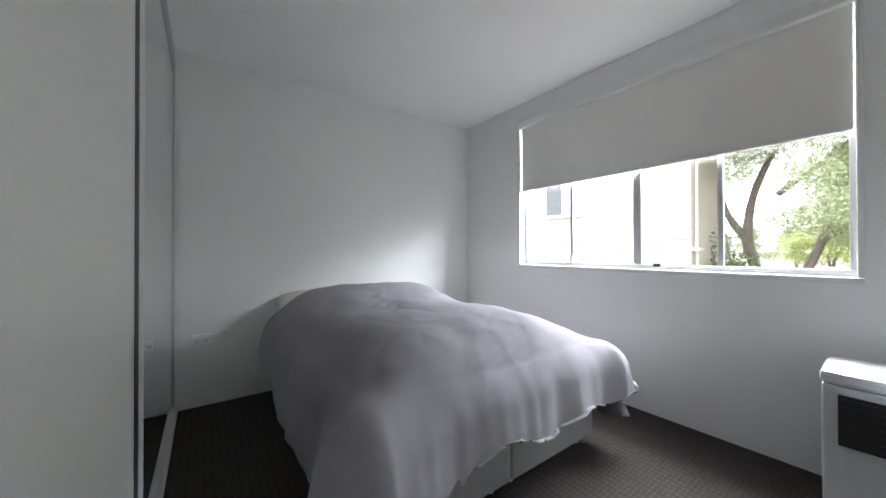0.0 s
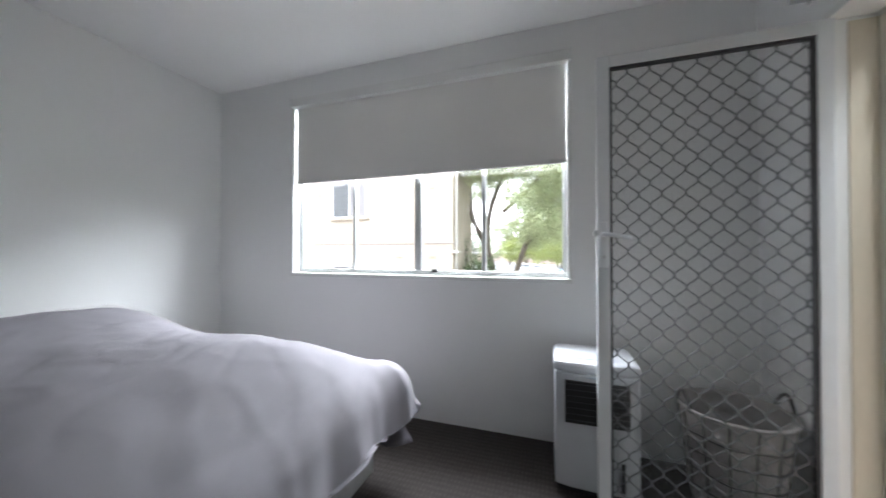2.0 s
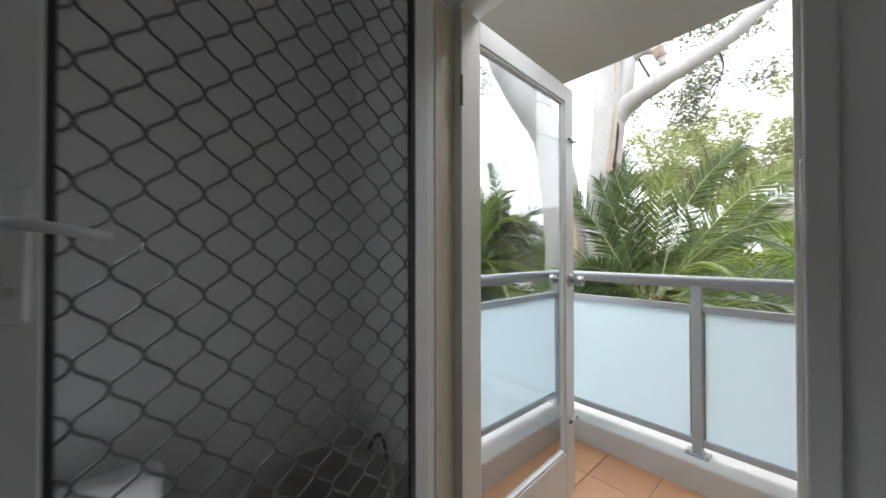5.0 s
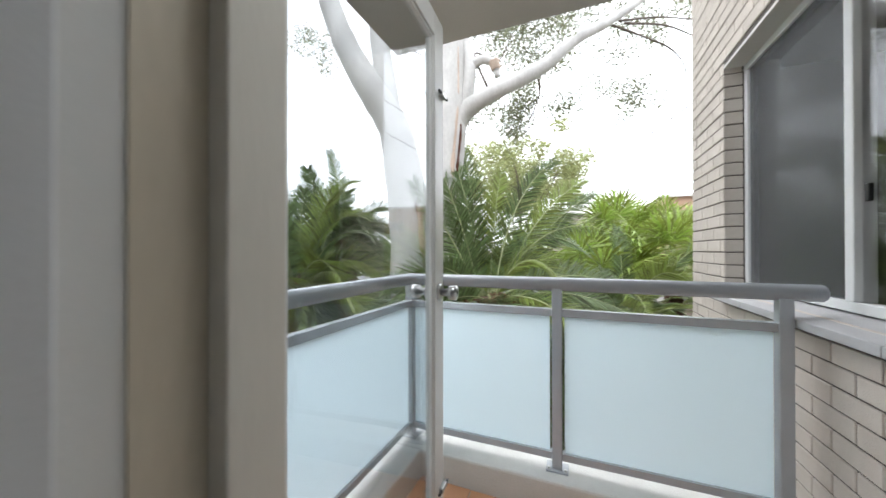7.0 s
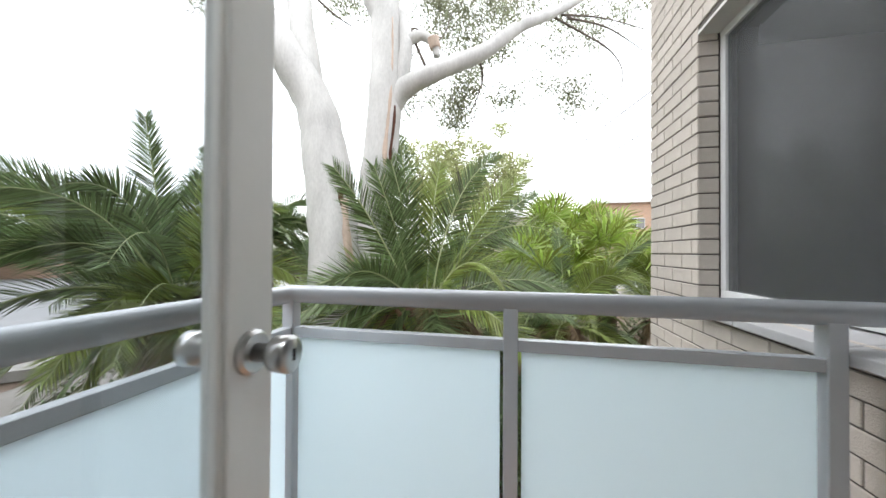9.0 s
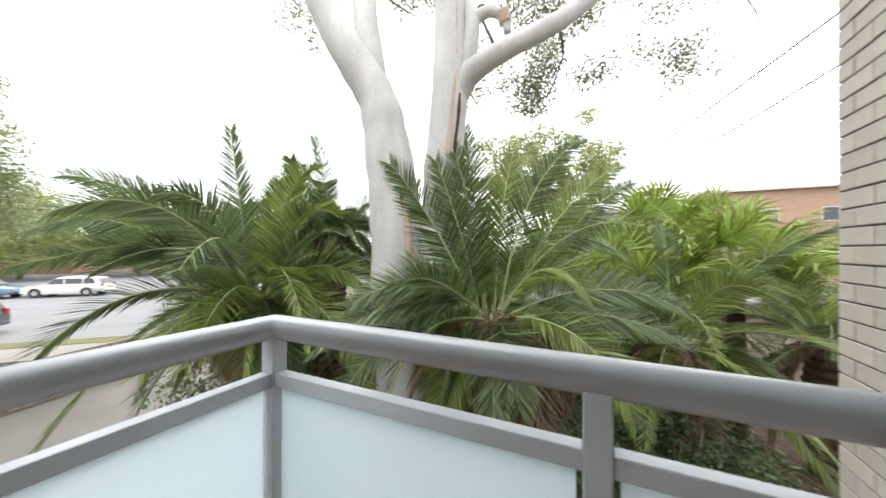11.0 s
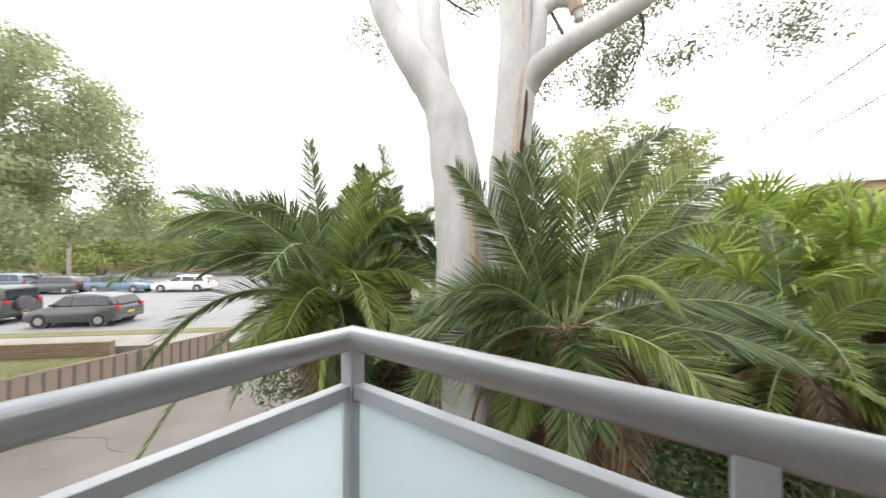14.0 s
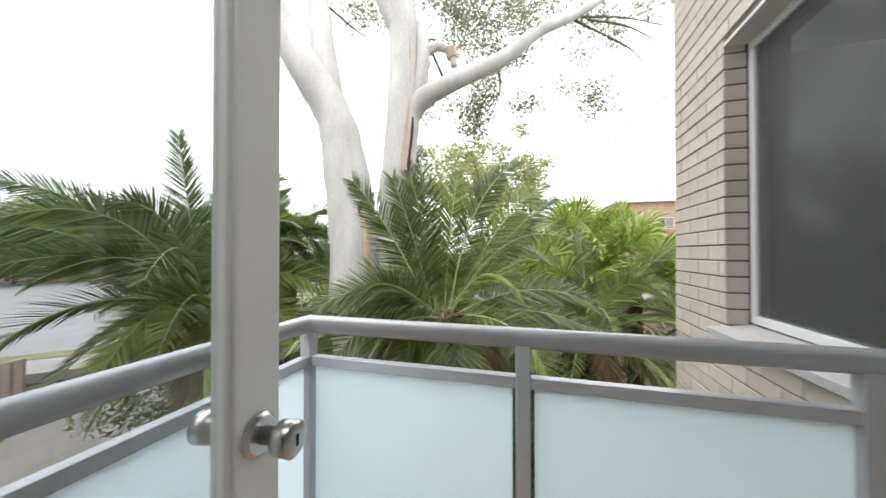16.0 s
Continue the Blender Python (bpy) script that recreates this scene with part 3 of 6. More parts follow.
def pillow(x, y, z, w, d, h, turn):
    n, m = 22, Mesh()
    for top in (1, -1):
        for j in range(n + 1):
            for i in range(n + 1):
                u, v = 2 * i / n - 1, 2 * j / n - 1
                puff = max(0.0, (1 - u ** 4) * (1 - v ** 4)) ** 0.55
                pinch = 1 - 0.06 * (u * u * v * v)
                wob = 0.012 * noise.noise(Vector((u * 2.2 + x, v * 2.2 + y, top)))
                m.v.append((u * w / 2 * pinch, v * d / 2 * pinch, top * (h / 2 * puff) + wob * puff))
    k = (n + 1) ** 2
    for t in (0, k):
        for j in range(n):
            for i in range(n):
                a = t + j * (n + 1) + i
                m.f.append((a, a + 1, a + n + 2, a + n + 1))
    me = m.data("pillow")
    me.materials.append(PILLOW)
    me.shade_smooth()
    ob = new("pillow", me)
    ob.matrix_world = pose(x, y, z, turn, 0, 0)
    return tagged(ob, "plump white cotton pillow at the head of the bed", "pillow", "pillows on the bed")


pillow(0.97, 2.75, 0.655, 0.68, 0.44, 0.17, 24)
pillow(1.64, 2.76, 0.665, 0.68, 0.44, 0.18, 26)


def duvet():
    """A puffy cover: a soft top, and sides that hang in folds to an uneven hem."""
    nx, ny = 150, 170
    over_x, over_f = 0.44, 0.36            # how much hangs over the sides and the foot
    wx_, ly = BX1 - BX0, 2.66 - BY0
    verts, faces = [], []
    for j in range(ny + 1):
        v = -over_f + (ly + over_f) * j / ny           # along the bed, 0 at the foot's edge
        for i in range(nx + 1):
            u = -over_x + (wx_ + 2 * over_x) * i / nx  # across, 0 at the wardrobe side's edge
            du, dv = max(0, -u, u - wx_), max(0, -v)
            out = math.hypot(du, dv)
            cu, cv = min(max(u, 0), wx_), max(v, 0)
            # height of the top: thick in the middle, raised by the pillows, softly lumpy
            soft = lambda q: 1 - math.exp(-max(q, 0.0) / 0.13)
            edge = min(cu, wx_ - cu, cv + 0.0)
            top = 0.60 + 0.15 * soft(cu) * soft(wx_ - cu) * soft(cv)
            top += 0.075 * max(0.0, min(1.0, (cv - 1.05) / 0.45)) ** 1.3
            top += 0.018 * noise.noise(Vector((u * 2.1, v * 2.1, 0.3))) + 0.008 * noise.noise(Vector((u * 6.5, v * 5.0, 2.0)))
            crease = noise.noise(Vector((u * 4.0 + v * 2, v * 5.0 - u * 2, 5.0)))
            top += 0.004 * (1 - abs(crease)) ** 5 - 0.003 * (1 - abs(noise.noise(Vector((u * 5 - v * 3, v * 4, 9.0))))) ** 6
            if out > 0:
                d = Vector(((-1 if u < 0 else 1) * du if du else 0.0, -dv)) / out
                round_r = 0.16
                share = (du / out) ** 2
                lean = math.atan(0.645 * (share * soft(cv) + (1 - share) * soft(cu) * soft(wx_ - cu)))
                ang = min(lean + out / round_r, math.pi / 2)
                reach = round_r * (math.sin(ang) - math.sin(lean))
                fall = round_r * (math.cos(lean) - math.cos(ang)) + max(0, out - round_r * (math.pi / 2 - lean))
                wave = lambda q, k: 0.034 * noise.noise(Vector((q * 5.2, k, 0.4))) + 0.008 * noise.noise(Vector((q * 17, k, 2.4))) + 0.020 * math.sin(q * 13 + 2.2 * noise.noise(Vector((q * 2, 3, 0))))
                fold = share * wave(v, 1.7) + (1 - share) * wave(u, 8.1)
                grow = min(1.0, fall / 0.25)
                flare = 0.035 if u < 0 else 0.02
                reach += (fold + flare) * grow
                limit = 0.52 - 0.25 * min(1.0, max(0.0, u / 0.35)) if v < 0 else (0.50 if u < 0 else 0.33)
                hem = 0.06 * (share * noise.noise(Vector((v * 3.3, 4.4, 1.0))) + (1 - share) * noise.noise(Vector((u * 3.3, 6.4, 1.0))))
                scallop = 0.05 * abs(math.sin(u * 5.3 + 0.6)) * (1 - share) if u > 0.3 else 0.0
                fall = min(fall * (1 + hem * 2), limit + hem + scallop - 0.02)
                x, y, z = BX0 + cu + d.x * reach, BY0 + cv + d.y * reach, top - fall
            else:
                x, y, z = BX0 + cu, BY0 + cv, top
            verts.append((x, y, max(z, 0.015)))
    for j in range(ny):
        for i in range(nx):
            a = j * (nx + 1) + i
            faces.append((a, a + 1, a + nx + 2, a + nx + 1))
    ob = new("duvet", soup("duvet", verts, faces, DUVET, True))
    sol = ob.modifiers.new("thickness", "SOLIDIFY")
    sol.thickness, sol.offset = 0.022, -1
    rows = {"foot": [verts[i] for i in range(nx + 1)], "sides": [verts[j * (nx + 1)] for j in range(ny + 1)], "other": [verts[j * (nx + 1) + nx] for j in range(ny + 1)]}
    for line in rows.values():
        part("hem", Mesh().tube(line[::2], 0.003, 6), DUVET, ob, "stitched hem", smooth=True)
    part("top_hem", Mesh().tube([verts[ny * (nx + 1) + i] for i in range(0, nx + 1, 3)], 0.006, 6), DUVET, ob, "folded top hem", smooth=True)
    return tagged(ob, "rumpled lilac-grey cotton duvet spread over the bed", "duvet")


duvet()


def duvet_corner():
    """The turned-up corner of the cover's lining at the foot of the bed."""
    m = Mesh()
    n = 12
    for j in range(n + 1):
        for i in range(n + 1):
            u, v = i / n, j / n
            a = u * 4.2
            r = (0.045 + 0.065 * v) * (1 + 0.25 * math.sin(v * 9 + u * 5))
            m.v.append((2.05 + r * math.cos(a), 1.0 + r * math.sin(a) - 0.02 * v, 0.46 - 0.24 * v + 0.015 * math.sin(u * 8)))
    for j in range(n):
        for i in range(n):
            k = j * (n + 1) + i
            m.f.append((k, k + 1, k + n + 2, k + n + 1))
    ob = part("duvet_lining", m, BLACK_LINING, None, "dark turned-out corner lining of the duvet", smooth=True)
    sol = ob.modifiers.new("thickness", "SOLIDIFY")
    sol.thickness = 0.006
    tagged(ob, category="bedding")


duvet_corner()

# ---- air cooler ----
ac = empty("air_cooler", (2.37, 0.04, 0), "white portable air cooler with black louvres, standing on carpet", "air cooler")
outline = [(-0.16, -0.18), (-0.175, -0.12), (-0.182, 0), (-0.175, 0.12), (-0.16, 0.18), (0.12, 0.185), (0.15, 0.15), (0.15, -0.15), (0.12, -0.185)]
part("body", Mesh().prism(outline, "z", 0.035, 0.567), PLASTIC, ac, bevel=0.008)
part("base", Mesh().prism([(x * 0.95, y * 0.95) for x, y in outline], "z", 0.02, 0.036), BLACK, ac, "black base")
part("top", Mesh().prism([(x * 1.03, y * 1.03) for x, y in outline], "z", 0.567, 0.620), PLASTIC, ac, "rounded white top", bevel=0.018)
part("control_panel", Mesh().box(-0.12, -0.09, 0.617, -0.02, 0.09, 0.6225), PLASTIC_BLUE, ac, "pale blue control panel", bevel=0.002)
part("vent", Mesh().box(-0.1895, -0.135, 0.342, -0.165, 0.135, 0.535), BLACK, ac, "black air outlet")
for k in range(7):
    z = 0.357 + k * 0.0275
    part("louvre", Mesh().box(-0.194, -0.132, z, -0.176, 0.132, z + 0.0022), DARK_METAL, ac)
part("tank_window", Mesh().box(-0.187, -0.115, 0.06, -0.178, -0.098, 0.19), BLACK, ac, "dark water level slot", bevel=0.003)
part("mark", Mesh().box(-0.1845, -0.04, 0.552, -0.180, 0.04, 0.559), PLASTIC_BLUE, ac)
for sx in (-0.12, 0.10):
    for sy in (-0.13, 0.13):
        part("castor", Mesh().tube([(sx, sy, 0.0), (sx, sy, 0.021)], 0.02, 12), BLACK, ac)

# ---- laundry basket ----
lb = empty("laundry_basket", (2.37, -0.54, 0), "round canvas laundry basket with dark cords, in the corner", "basket")
seg, ring = 40, []
m = Mesh()
for z, r in ((0.004, 0.155), (0.06, 0.165), (0.2, 0.178), (0.33, 0.192), (0.43, 0.205)):
    ring.append((z, r))
for z, r in ring:
    for k in range(seg):
        a = k * math.tau / seg
        rr = r * (1 + 0.012 * math.sin(a * 8))
        m.v.append((rr * math.cos(a), rr * math.sin(a), z))
for i in range(len(ring) - 1):
    for k in range(seg):
        m.f.append((i * seg + k, i * seg + (k + 1) % seg, (i + 1) * seg + (k + 1) % seg, (i + 1) * seg + k))
m.f.append(tuple(range(seg)))
side = part("canvas", m, BASKET, lb, "off-white canvas", smooth=True)
sol = side.modifiers.new("thickness", "SOLIDIFY")
sol.thickness = 0.008
part("rim", Mesh().tube([(0.207 * math.cos(k * math.tau / 40), 0.207 * math.sin(k * math.tau / 40), 0.43) for k in range(41)], 0.008, 8, False), BASKET, lb, smooth=True)
for z, r in ((0.09, 0.170), (0.17, 0.1775), (0.25, 0.185), (0.33, 0.194)):
    part("cord", Mesh().tube([(r * 1.015 * math.cos(k * math.tau / 40), r * 1.015 * math.sin(k * math.tau / 40), z + 0.004 * math.sin(k)) for k in range(41)], 0.004, 6, False), ROPE, lb, "dark woven cord")
for k in range(14):
    a = k * math.tau / 14
    part("cord", Mesh().tube([(r * 1.012 * math.cos(a), r * 1.012 * math.sin(a), z) for z, r in ring[1:]], 0.0035, 6), ROPE, lb, "dark woven cord")
for a0 in (math.radians(100), math.radians(-80)):
    pts = [((0.21) * math.cos(a0 + t * 0.28), 0.21 * math.sin(a0 + t * 0.28), 0.42 + 0.085 * math.cos(t * math.pi / 2)) for t in (-1, -0.7, -0.35, 0, 0.35, 0.7, 1)]
    part("handle", Mesh().tube(pts, 0.007, 8), ROPE, lb, "dark rope handle", smooth=True)
cl = Mesh()
for j in range(9):
    for i in range(16):
        a, r = i * math.tau / 16, 0.17 * j / 8
        cl.v.append((2.37 + r * math.cos(a), -0.54 + r * math.sin(a), 0.33 + 0.07 * noise.noise(Vector((r * 9 * math.cos(a), r * 9 * math.sin(a), 2))) - 0.1 * (j / 8) ** 3))
for j in range(8):
    for i in range(16):
        cl.f.append((j * 16 + i, j * 16 + (i + 1) % 16, (j + 1) * 16 + (i + 1) % 16, (j + 1) * 16 + i))
tagged(part("laundry", cl, CLOTH, None, "dark crumpled laundry lying in the basket", smooth=True), category="laundry")

# ---- screen door, folded back into the room ----
SW, SH = 0.785, 1.965
sd = empty("screen_door", (2.125, YS + 0.02, 0.012), "white aluminium security screen door standing open into the room", "door", turn=90.5)
# its own x runs from the hinge to the free edge
part("stile", Mesh().box(0, -0.012, 0, 0.05, 0.018, SH), ALU_WHITE, sd, bevel=0.003)
part("stile", Mesh().box(SW - 0.05, -0.012, 0, SW, 0.018, SH), ALU_WHITE, sd, bevel=0.003)
part("rail", Mesh().box(0.05, -0.012, SH - 0.05, SW - 0.05, 0.018, SH), ALU_WHITE, sd, bevel=0.003)
part("rail", Mesh().box(0.05, -0.012, 0, SW - 0.05, 0.018, 0.06), ALU_WHITE, sd, bevel=0.003)
for x0, z0, x1, z1 in ((0.05, 0.06, 0.060, SH - 0.05), (SW - 0.060, 0.06, SW - 0.05, SH - 0.05), (0.06, SH - 0.060, SW - 0.06, SH - 0.05), (0.06, 0.06, SW - 0.06, 0.07)):
    part("inner_trim", Mesh().box(x0, -0.006, z0, x1, 0.014, z1), DARK_METAL, sd, "thin dark inner trim")
grille = Mesh()
cw, chh, wire = 0.084, 0.096, 0.0030
gx0, gx1, gz0, gz1 = 0.056, SW - 0.056, 0.066, SH - 0.056
# each strand waves, in turn with its neighbours, and meets them at the waists of the diamonds
for c in range(int((gx1 - gx0) / (cw / 2)) + 2):
    xm, ph = gx0 + c * cw / 2, c % 2
    pts = []
    steps = int((gz1 - gz0) / (chh / 8)) + 1
    for k in range(steps):
        wv_ = math.cos(k * math.tau / 8 + ph * math.pi)
        wv_ = math.copysign(abs(wv_) ** 0.8, wv_)
        xx = xm + wv_ * cw / 4
        pts.append((min(max(xx, gx0), gx1), 0.004, gz0 + k * chh / 8))
    grille.tube(pts, wire, 5, False)
part("grille", grille, GRILLE, sd, "dark diamond-pattern grille")
part("fly_screen", Mesh().box(0.056, -0.005, 0.066, SW - 0.056, -0.004, SH - 0.056), FLYSCREEN, sd, "fine dark fly screen")
lk = part("lock", Mesh().box(SW - 0.040, 0.018, 1.05, SW - 0.008, 0.030, 1.25), ALU_WHITE, sd, "white lock plate", bevel=0.006)
part("lever", Mesh().tube([(SW - 0.024, 0.03, 1.195), (SW - 0.024, 0.055, 1.195), (SW - 0.05, 0.058, 1.192), (SW - 0.125, 0.056, 1.178)], [0.010, 0.009, 0.009, 0.008], 12), PLASTIC, lk, "white lever handle", smooth=True)
part("cylinder", Mesh().tube([(SW - 0.024, 0.03, 1.10), (SW - 0.024, 0.037, 1.10)], 0.008, 14), CHROME, lk, "chrome key cylinder")
part("snib", Mesh().box(SW - 0.002, -0.008, 1.19, SW + 0.012, 0.012, 1.215), ALU, sd, "small latch bolt", bevel=0.002)

# ---- glazed door, open on to the balcony ----
GW, GH = 0.825, 2.01
gd = empty("glass_door", (2.160, YO + 0.09, -0.03), "cream painted glazed timber door standing open over the balcony", "door", turn=-87.0)
st, sh = 0.075, 0.095
for x0, x1 in ((0, sh), (GW - st - 0.01, GW)):
    part("stile", Mesh().box(x0, -0.036, 0, x1, 0, GH), DOOR_CREAM if x0 == 0 else GLOSS_WHITE, gd, bevel=0.003)
part("rail", Mesh().box(sh, -0.036, GH - 0.08, GW - st - 0.01, 0, GH), GLOSS_WHITE, gd, bevel=0.003)
part("rail", Mesh().box(sh, -0.036, 0, GW - st - 0.01, 0, 0.225), GLOSS_WHITE, gd, bevel=0.003)
for x0, z0, x1, z1 in ((sh, 0.225, sh + 0.010, GH - 0.08), (GW - st - 0.02, 0.225, GW - st - 0.01, GH - 0.08), (sh + 0.01, GH - 0.090, GW - st - 0.02, GH - 0.08), (sh + 0.01, 0.225, GW - st - 0.02, 0.235)):
    part("bead", Mesh().box(x0, -0.030, z0, x1, -0.006, z1), GLOSS_WHITE, gd, bevel=0.002)
p = part("pane", Mesh().box(sh + 0.008, -0.020, 0.232, GW - st - 0.018, -0.016, GH - 0.088), DIRTY_GLASS, gd)
p.visible_shadow = False
kz = 1.055
kn = part("knob_rose", Mesh().tube([(GW - 0.045, -0.036, kz), (GW - 0.045, -0.042, kz), (GW - 0.045, -0.046, kz)], [0.031, 0.031, 0.026], 28), CHROME, gd, "chrome lock rose", smooth=False)
part("knob", Mesh().tube([(GW - 0.045, -0.044, kz), (GW - 0.045, -0.066, kz), (GW - 0.045, -0.075, kz), (GW - 0.045, -0.098, kz), (GW - 0.045, -0.102, kz)], [0.013, 0.013, 0.024, 0.026, 0.020], 28), CHROME, kn, "round chrome door knob", smooth=True)
part("keyhole", Mesh().box(GW - 0.047, -0.1035, kz - 0.008, GW - 0.043, -0.101, kz + 0.008), BLACK, kn)
kn = part("knob_rose", Mesh().tube([(GW - 0.045, 0.0, kz), (GW - 0.045, 0.008, kz)], 0.031, 28), CHROME, gd, "chrome lock rose")
part("knob", Mesh().tube([(GW - 0.045, 0.006, kz), (GW - 0.045, 0.03, kz), (GW - 0.045, 0.04, kz), (GW - 0.045, 0.062, kz), (GW - 0.045, 0.066, kz)], [0.013, 0.013, 0.024, 0.026, 0.020], 28), CHROME, kn, "round chrome door knob", smooth=True)
for z in (0.36, 1.74):
    part("bolt_bracket", Mesh().box(GW - 0.05, -0.052, z, GW - 0.008, -0.036, z + 0.018), CHROME, gd, "small chrome barrel bolt", bevel=0.003)
    part("bolt", Mesh().tube([(GW - 0.07, -0.046, z + 0.009), (GW + 0.012, -0.046, z + 0.009)], 0.005, 10), DARK_METAL, gd)
for z in (0.22, 1.68):
    part("hinge", Mesh().tube([(-0.004, -0.04, z), (-0.004, -0.04, z + 0.1)], 0.005, 10), HINGE, gd, "worn rusty steel hinge")

# ---- balcony ----
KZ, FZ = 0.015, -0.135
KX, KY = 2.565, -2.345          # inner faces of the kerb
OX, OY = 2.83, -2.60            # outer faces
BWX = 0.80                      # brick wall's face
floor = setting("balcony_floor", Mesh().box(BWX, OY + 0.05, -0.30, OX - 0.05, YO, FZ - 0.006), GROUT, "terracotta-tiled balcony floor with pale grout", "floor")
m = Mesh()
m.box(BWX, OY, -0.30, OX, KY, KZ)
setting("balcony_kerb", m, KERB, "white painted concrete kerb round the balcony", "kerb", 0.012)
setting("balcony_kerb_side", Mesh().box(KX, KY, -0.30, OX, YO, KZ), KERB, "white painted concrete kerb round the balcony", "kerb", 0.012)
setting("balcony_soffit", Mesh().box(BWX, -2.58, 2.50, 2.86, YO, 2.72), SOFFIT, "plain pale underside of the balcony above", "ceiling", 0.01)
wall = Mesh()
wall.box(-0.75, YO - 0.012, -2.3, DX0 - 0.032, YO, 2.5).box(DX1 + 0.032, YO - 0.012, -2.3, XE, YO, 2.5).box(DX0 - 0.032, YO - 0.012, DZ + 0.032, DX1 + 0.032, YO, 2.5)
setting("wall_outer", wall, SOFFIT, "pale rendered outer wall round the balcony door", "wall")

RX, RY, RZ = 2.695, -2.462, 0.992
rail = empty("balustrade", (0, 0, 0), "grey steel balcony railing with frosted glass panels", "balustrade")
rr = 0.036
part("handrail", Mesh().tube([(0.775, RY, RZ), (0.785, RY, RZ), (RX, RY, RZ), (RX, YO - 0.01, RZ)], [rr * 0.8, rr, rr, rr], 24), RAIL_GREY, rail, "round grey handrail", smooth=True)


def post(x, y):
    p = part("post", Mesh().box(x - 0.025, y - 0.025, KZ + 0.008, x + 0.025, y + 0.025, RZ - 0.02), RAIL_GREY, rail, bevel=0.004)
    part("foot_plate", Mesh().box(x - 0.055, y - 0.045, KZ, x + 0.055, y + 0.045, KZ + 0.010), RAIL_GREY, p, bevel=0.002)
    for dx in (-0.042, 0.042):
        part("bolt", Mesh().tube([(x + dx, y + 0.03, KZ + 0.01), (x + dx, y + 0.03, KZ + 0.022)], 0.008, 6), CHROME, p)


for x, y in ((RX, RY), (1.82, RY), (0.905, RY), (RX, YO - 0.04)):
    post(x, y)


def infill(a, b, along):
    """A frosted panel in two channels, between two posts, along x or y."""
    lo, hi = min(a, b) + 0.025, max(a, b) - 0.025

    def bar(c0, c1, w, z0, z1):
        return Mesh().box(c0, RY - w, z0, c1, RY + w, z1) if along == "x" else Mesh().box(RX - w, c0, z0, RX + w, c1, z1)
    part("top_channel", bar(lo, hi, 0.019, 0.822, 0.862), RAIL_GREY, rail, bevel=0.003)
    part("bottom_channel", bar(lo, hi, 0.019, 0.070, 0.108), RAIL_GREY, rail, bevel=0.003)
    g = part("glass_panel", bar(lo + 0.012, hi - 0.012, 0.004, 0.105, 0.826), FROST, rail, "pale blue-white frosted glass")
    return g


infill(0.905, 1.82, "x")
infill(1.82, RX, "x")
infill(YO - 0.04, RY, "y")

# ---- the brick wing beside the balcony ----
wing = empty("brick_wing", (0, 0, 0), "cream brick side wing with a large aluminium window", "building", kind="structure")
VY0, VY1, VZ0, VZ1 = -3.40, -1.12, 0.90, 2.405
WE, WT, WB = -4.06, 5.6, -2.35
JX = BWX - 0.007                # face of the mortar, set back a little
core = Mesh()
core.box(0.50, WE + 0.007, WB, JX, VY0 - 0.007, WT).box(0.50, VY1 + 0.007, WB, JX, YO - 0.012, WT)
core.box(0.50, VY0 - 0.007, WB, JX, VY1 + 0.007, VZ0 - 0.007).box(0.50, VY0 - 0.007, VZ1 + 0.007, JX, VY1 + 0.007, WT)
core.box(-5.0, WE + 0.007, WB, 0.50, WE + 0.25, WT)
part("mortar", core, MORTAR, wing, "recessed grey mortar")
part("upper_storey", Mesh().box(0.0, YO, 2.72, 2.9, YO + 0.2, WT), FAR_BRICK, wing)
# inside walls take the dark grey so that the room looks unlit
part("room_back", Mesh().box(-2.5, WE + 0.3, -0.2, -2.4, YO, 2.6), UNLIT_GREY, wing, "inside wall in dark grey for the unlit room")
part("room_floor", Mesh().box(-2.4, WE + 0.3, -0.2, 0.5, YO, -0.1), CARPET, wing)
part("room_ceiling", Mesh().box(-2.4, WE + 0.3, 2.5, 0.5, YO, 2.6), CEILING, wing)
part("room_side", Mesh().box(-2.4, YO - 0.1, -0.1, 0.5, YO - 0.02, 2.5), UNLIT_GREY, wing)
part("lintel", Mesh().box(0.60, VY0, VZ1 - 0.006, BWX - 0.002, VY1, VZ1 + 0.012), SOFFIT, wing, "painted steel lintel")
n_sill = 5
for k in range(n_sill):
    y0 = VY0 - 0.03 + (VY1 - VY0 + 0.06) * k / n_sill
    y1 = VY0 - 0.03 + (VY1 - VY0 + 0.06) * (k + 1) / n_sill - 0.004
    part("sill_slab", Mesh().prism([(0.62, 0.875), (0.875, 0.845), (0.875, 0.883), (0.62, 0.918)], "y", y0, y1), SILL, wing, "grey painted sill slab", bevel=0.004)
wv = part("window", Mesh().box(0.63, VY0, VZ0 + 0.018, 0.69, VY1, VZ0 + 0.062), ALU_WHITE, wing, "white aluminium sliding window", bevel=0.004)
part("frame", Mesh().box(0.63, VY0, VZ1 - 0.05, 0.69, VY1, VZ1 - 0.006), ALU_WHITE, wv, bevel=0.004)
part("frame", Mesh().box(0.63, VY0, VZ0 + 0.062, 0.69, VY0 + 0.045, VZ1 - 0.05), ALU_WHITE, wv, bevel=0.004)
part("frame", Mesh().box(0.63, VY1 - 0.045, VZ0 + 0.062, 0.69, VY1, VZ1 - 0.05), ALU_WHITE, wv, bevel=0.004)
part("mullion", Mesh().box(0.625, -2.505, VZ0 + 0.062, 0.695, -2.455, VZ1 - 0.05), ALU_WHITE, wv, bevel=0.004)
